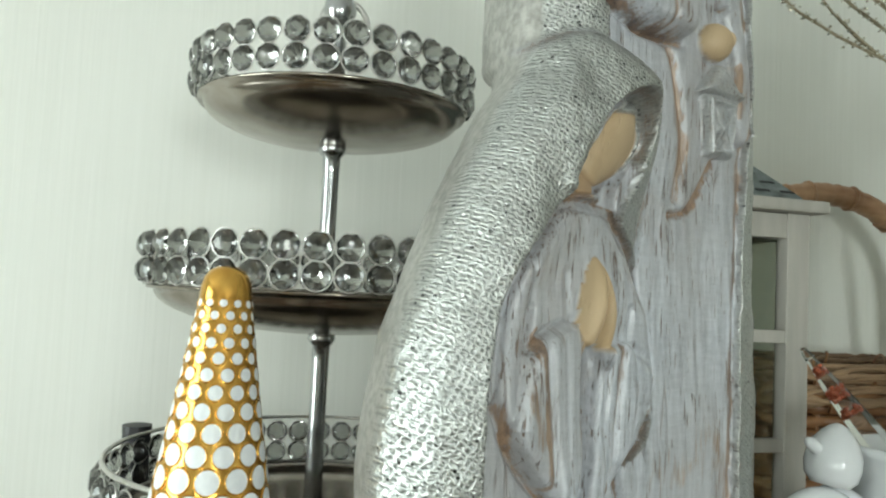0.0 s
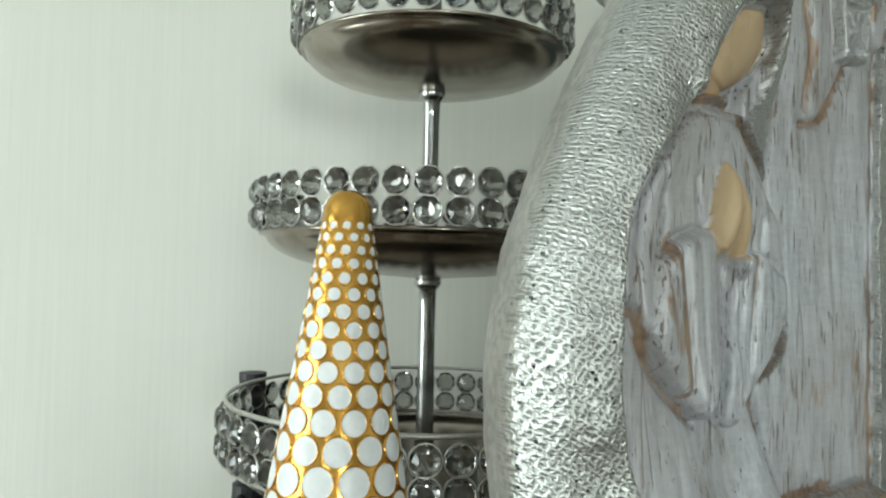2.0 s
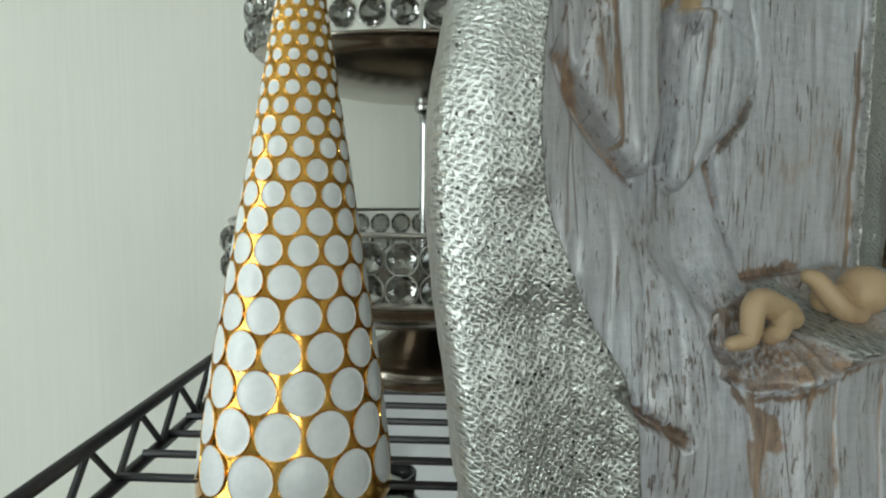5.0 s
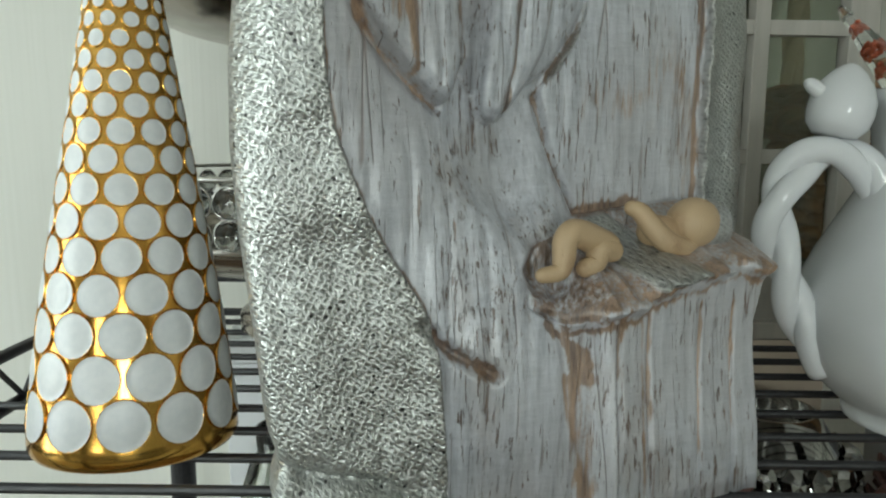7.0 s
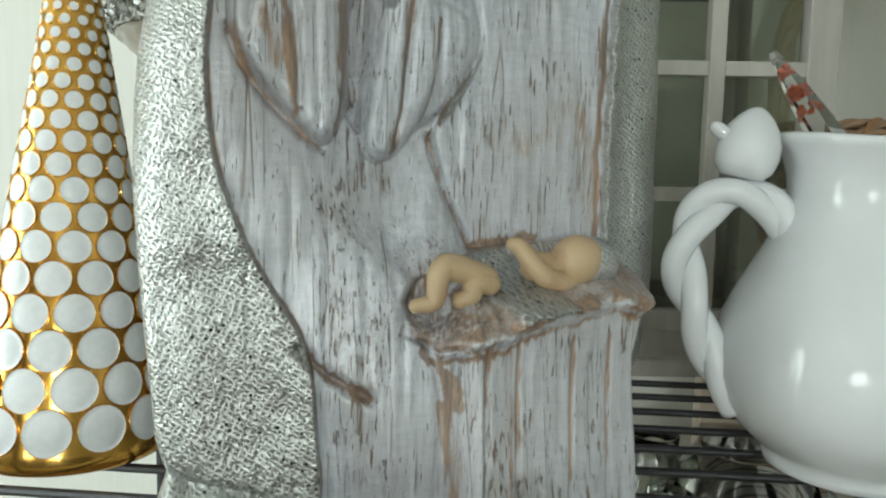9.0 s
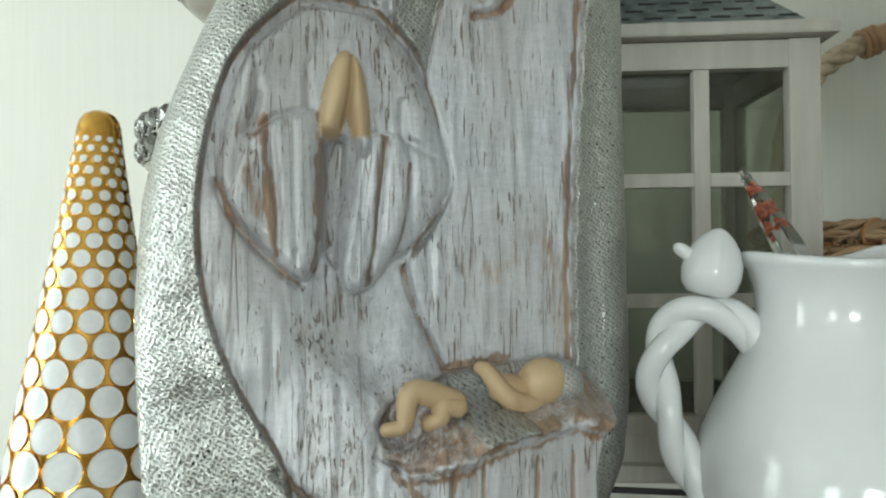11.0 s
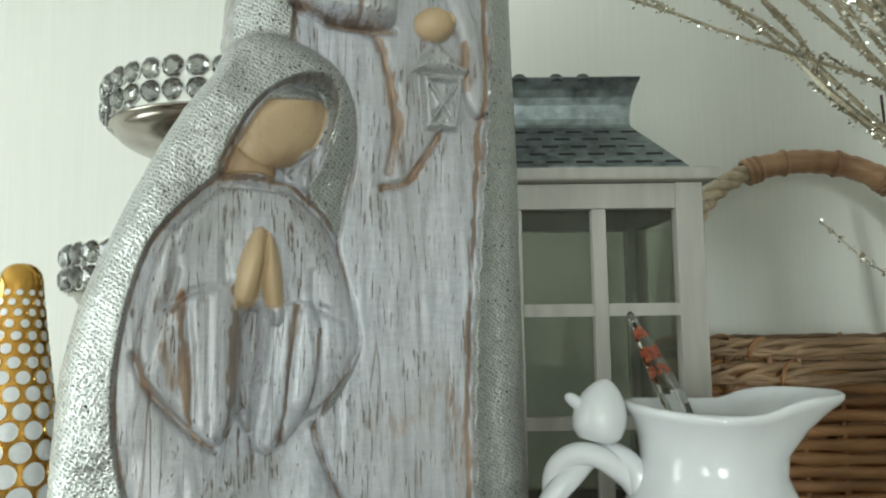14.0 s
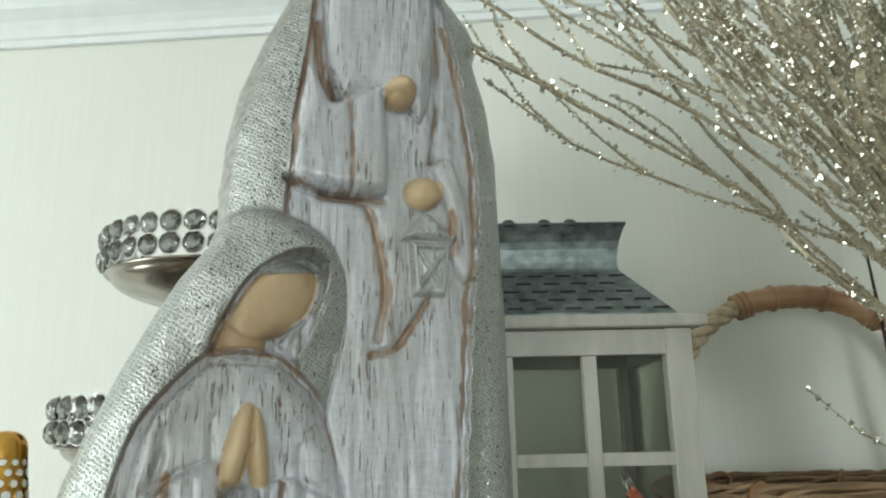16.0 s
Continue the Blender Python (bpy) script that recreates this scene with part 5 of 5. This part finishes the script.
def reed_blade():
    top = thing("reed_blade", pose(0.678, 0.606, SHELF_Z + 0.165, 0, -8, 0), "dark brown dried reed blade standing in the basket", "dried leaf")
    bm = bmesh.new()
    sides = []
    for k in range(9):
        f = k / 8
        w = 0.0055 * (1 - f) ** 0.6 * (0.55 + 0.45 * math.sin(math.pi * min(1, f * 1.6))) + 0.0006
        sides.append([bm.verts.new((x + 0.012 * f * f, y, 0.245 * f)) for x, y in ((-w, 0), (0, -0.0022), (w, 0), (0, 0.0022))])
    for r0, r1 in zip(sides, sides[1:]):
        for i in range(4):
            bm.faces.new((r0[i], r0[(i + 1) % 4], r1[(i + 1) % 4], r1[i]))
    bm.faces.new(sides[0][::-1])
    bm.faces.new(sides[-1])
    part("blade", bm, PINE, top)


reed_blade()


# ---- things on the shelf below ----
LOW_Z = SHELF_Z - 0.245


def pinecone(x, y, size, tilt):
    top = thing("pinecone", pose(x, y, LOW_Z + 0.36 * size, tilt, 0, 40 * x), "dark brown open pinecone on the lower shelf", "pinecone", group="pinecones")
    part("core", lathe([(0.0, -0.36 * size), (0.16 * size, -0.3 * size), (0.2 * size, 0.0), (0.1 * size, 0.45 * size), (0.0, 0.55 * size)], 12), PINE, top)
    bm = bmesh.new()
    r = 0.30 * size
    pts = [(0, 0, 0), (r * 0.35, 0.16 * r, 0.03 * r), (r * 0.9, 0.34 * r, 0.22 * r), (r * 1.1, 0.0, 0.34 * r), (r * 0.9, -0.34 * r, 0.22 * r), (r * 0.35, -0.16 * r, 0.03 * r)]
    a = [bm.verts.new(p) for p in pts]
    b = [bm.verts.new((p[0], p[1], p[2] - 0.10 * r)) for p in pts]
    bm.faces.new(a)
    bm.faces.new(b[::-1])
    for i in range(6):
        bm.faces.new((a[i], b[i], b[(i + 1) % 6], a[(i + 1) % 6]))
    me = None
    for k in range(64):
        f = k / 64
        m = pose(0, 0, -0.30 * size + 0.78 * size * f, 0, 0, 137.5 * k) @ pose(0.12 * size * (1 - 0.6 * f), 0, 0, 0, -8 - 45 * f, 0) @ Matrix.Diagonal((1.15 - 0.6 * f,) * 3 + (1,))
        if me is None:
            ob = part("scale", bm, PINE, top)
            ob.matrix_basis, me = m, ob.data
        else:
            share("scale", me, top, m)


def mercury_vase(x, y):
    """A squat silvered vase covered with pointed knobs."""
    top = thing("mirrored_vase", pose(x, y, LOW_Z) @ Matrix.Diagonal((1.12, 1.12, 1.32, 1)), "silvered mirror-glass vase with faceted knobs on the lower shelf", "vase")
    prof = [(0.0, 0.0), (0.035, 0.0), (0.05, 0.012), (0.062, 0.04), (0.064, 0.065), (0.056, 0.095), (0.04, 0.115), (0.032, 0.125), (0.029, 0.125), (0.036, 0.112), (0.0, 0.10)]
    part("body", lathe(prof, 40), MERCURY, top, smooth=True)
    bm = lathe([(0.0, 0.009), (0.005, 0.0075), (0.0098, 0.0025), (0.0102, -0.002), (0.0, -0.002)], 7)
    me = None
    for row, (z, r) in enumerate(((0.018, 0.052), (0.038, 0.061), (0.058, 0.064), (0.078, 0.061), (0.097, 0.0545))):
        for k in range(18):
            a = 20 * k + 10 * (row % 2)
            m = pose(0, 0, z, 0, 0, a) @ pose(r, 0, 0, 0, 90 - (z - 0.06) * 420, 0)
            if me is None:
                ob = part("knob", bm, MERCURY, top)
                ob.matrix_basis, me = m, ob.data
            else:
                share("knob", me, top, m)


def glass_bottle(x, y, rad, height):
    top = thing("glass_jar", pose(x, y, LOW_Z), "clear glass jar on the lower shelf", "jar")
    part("jar", lathe([(0.0, 0.0), (rad * 0.9, 0.0), (rad, 0.006), (rad, height * 0.72), (rad * 0.8, height * 0.84), (rad * 0.62, height * 0.9), (rad * 0.66, height), (rad * 0.58, height), (rad * 0.56, height * 0.9), (rad * 0.92, height * 0.7), (rad * 0.93, 0.008), (0.0, 0.008)], 40), PANE, top, smooth=True)


def board(name, x0, x1, y0, y1, height, mat, label):
    top = thing(name, Matrix.Translation(((x0 + x1) / 2, (y0 + y1) / 2, LOW_Z)), label, "box")
    w, d = (x1 - x0) / 2, (y1 - y0) / 2
    part("body", box(-w, w, -d, d, 0.0, height - 0.022, bevel=0.0015), mat, top)
    part("lid", box(-w - 0.002, w + 0.002, -d - 0.002, d + 0.002, height - 0.0215, height, bevel=0.0015), mat, top)


pinecone(0.330, 0.470, 0.15, 12)
pinecone(0.490, 0.450, 0.16, -15)
pinecone(0.262, 0.425, 0.12, 20)
mercury_vase(0.412, 0.545)
glass_bottle(0.030, 0.520, 0.034, 0.17)
glass_bottle(0.345, 0.560, 0.030, 0.17)
board("storage_box", 0.535, 0.70, 0.530, 0.60, 0.17, CARD, "grey lidded storage box on the lower shelf")
board("keepsake_box", 0.400, 0.50, 0.612, 0.630, 0.225, KRAFT, "tan lidded keepsake box standing behind the vase")
# white box added to fill a bright area behind the wires
board("white_box", -0.030, 0.110, 0.600, 0.680, 0.215, WHITE_CARD, "added white lidded box at a bright area on the lower shelf")
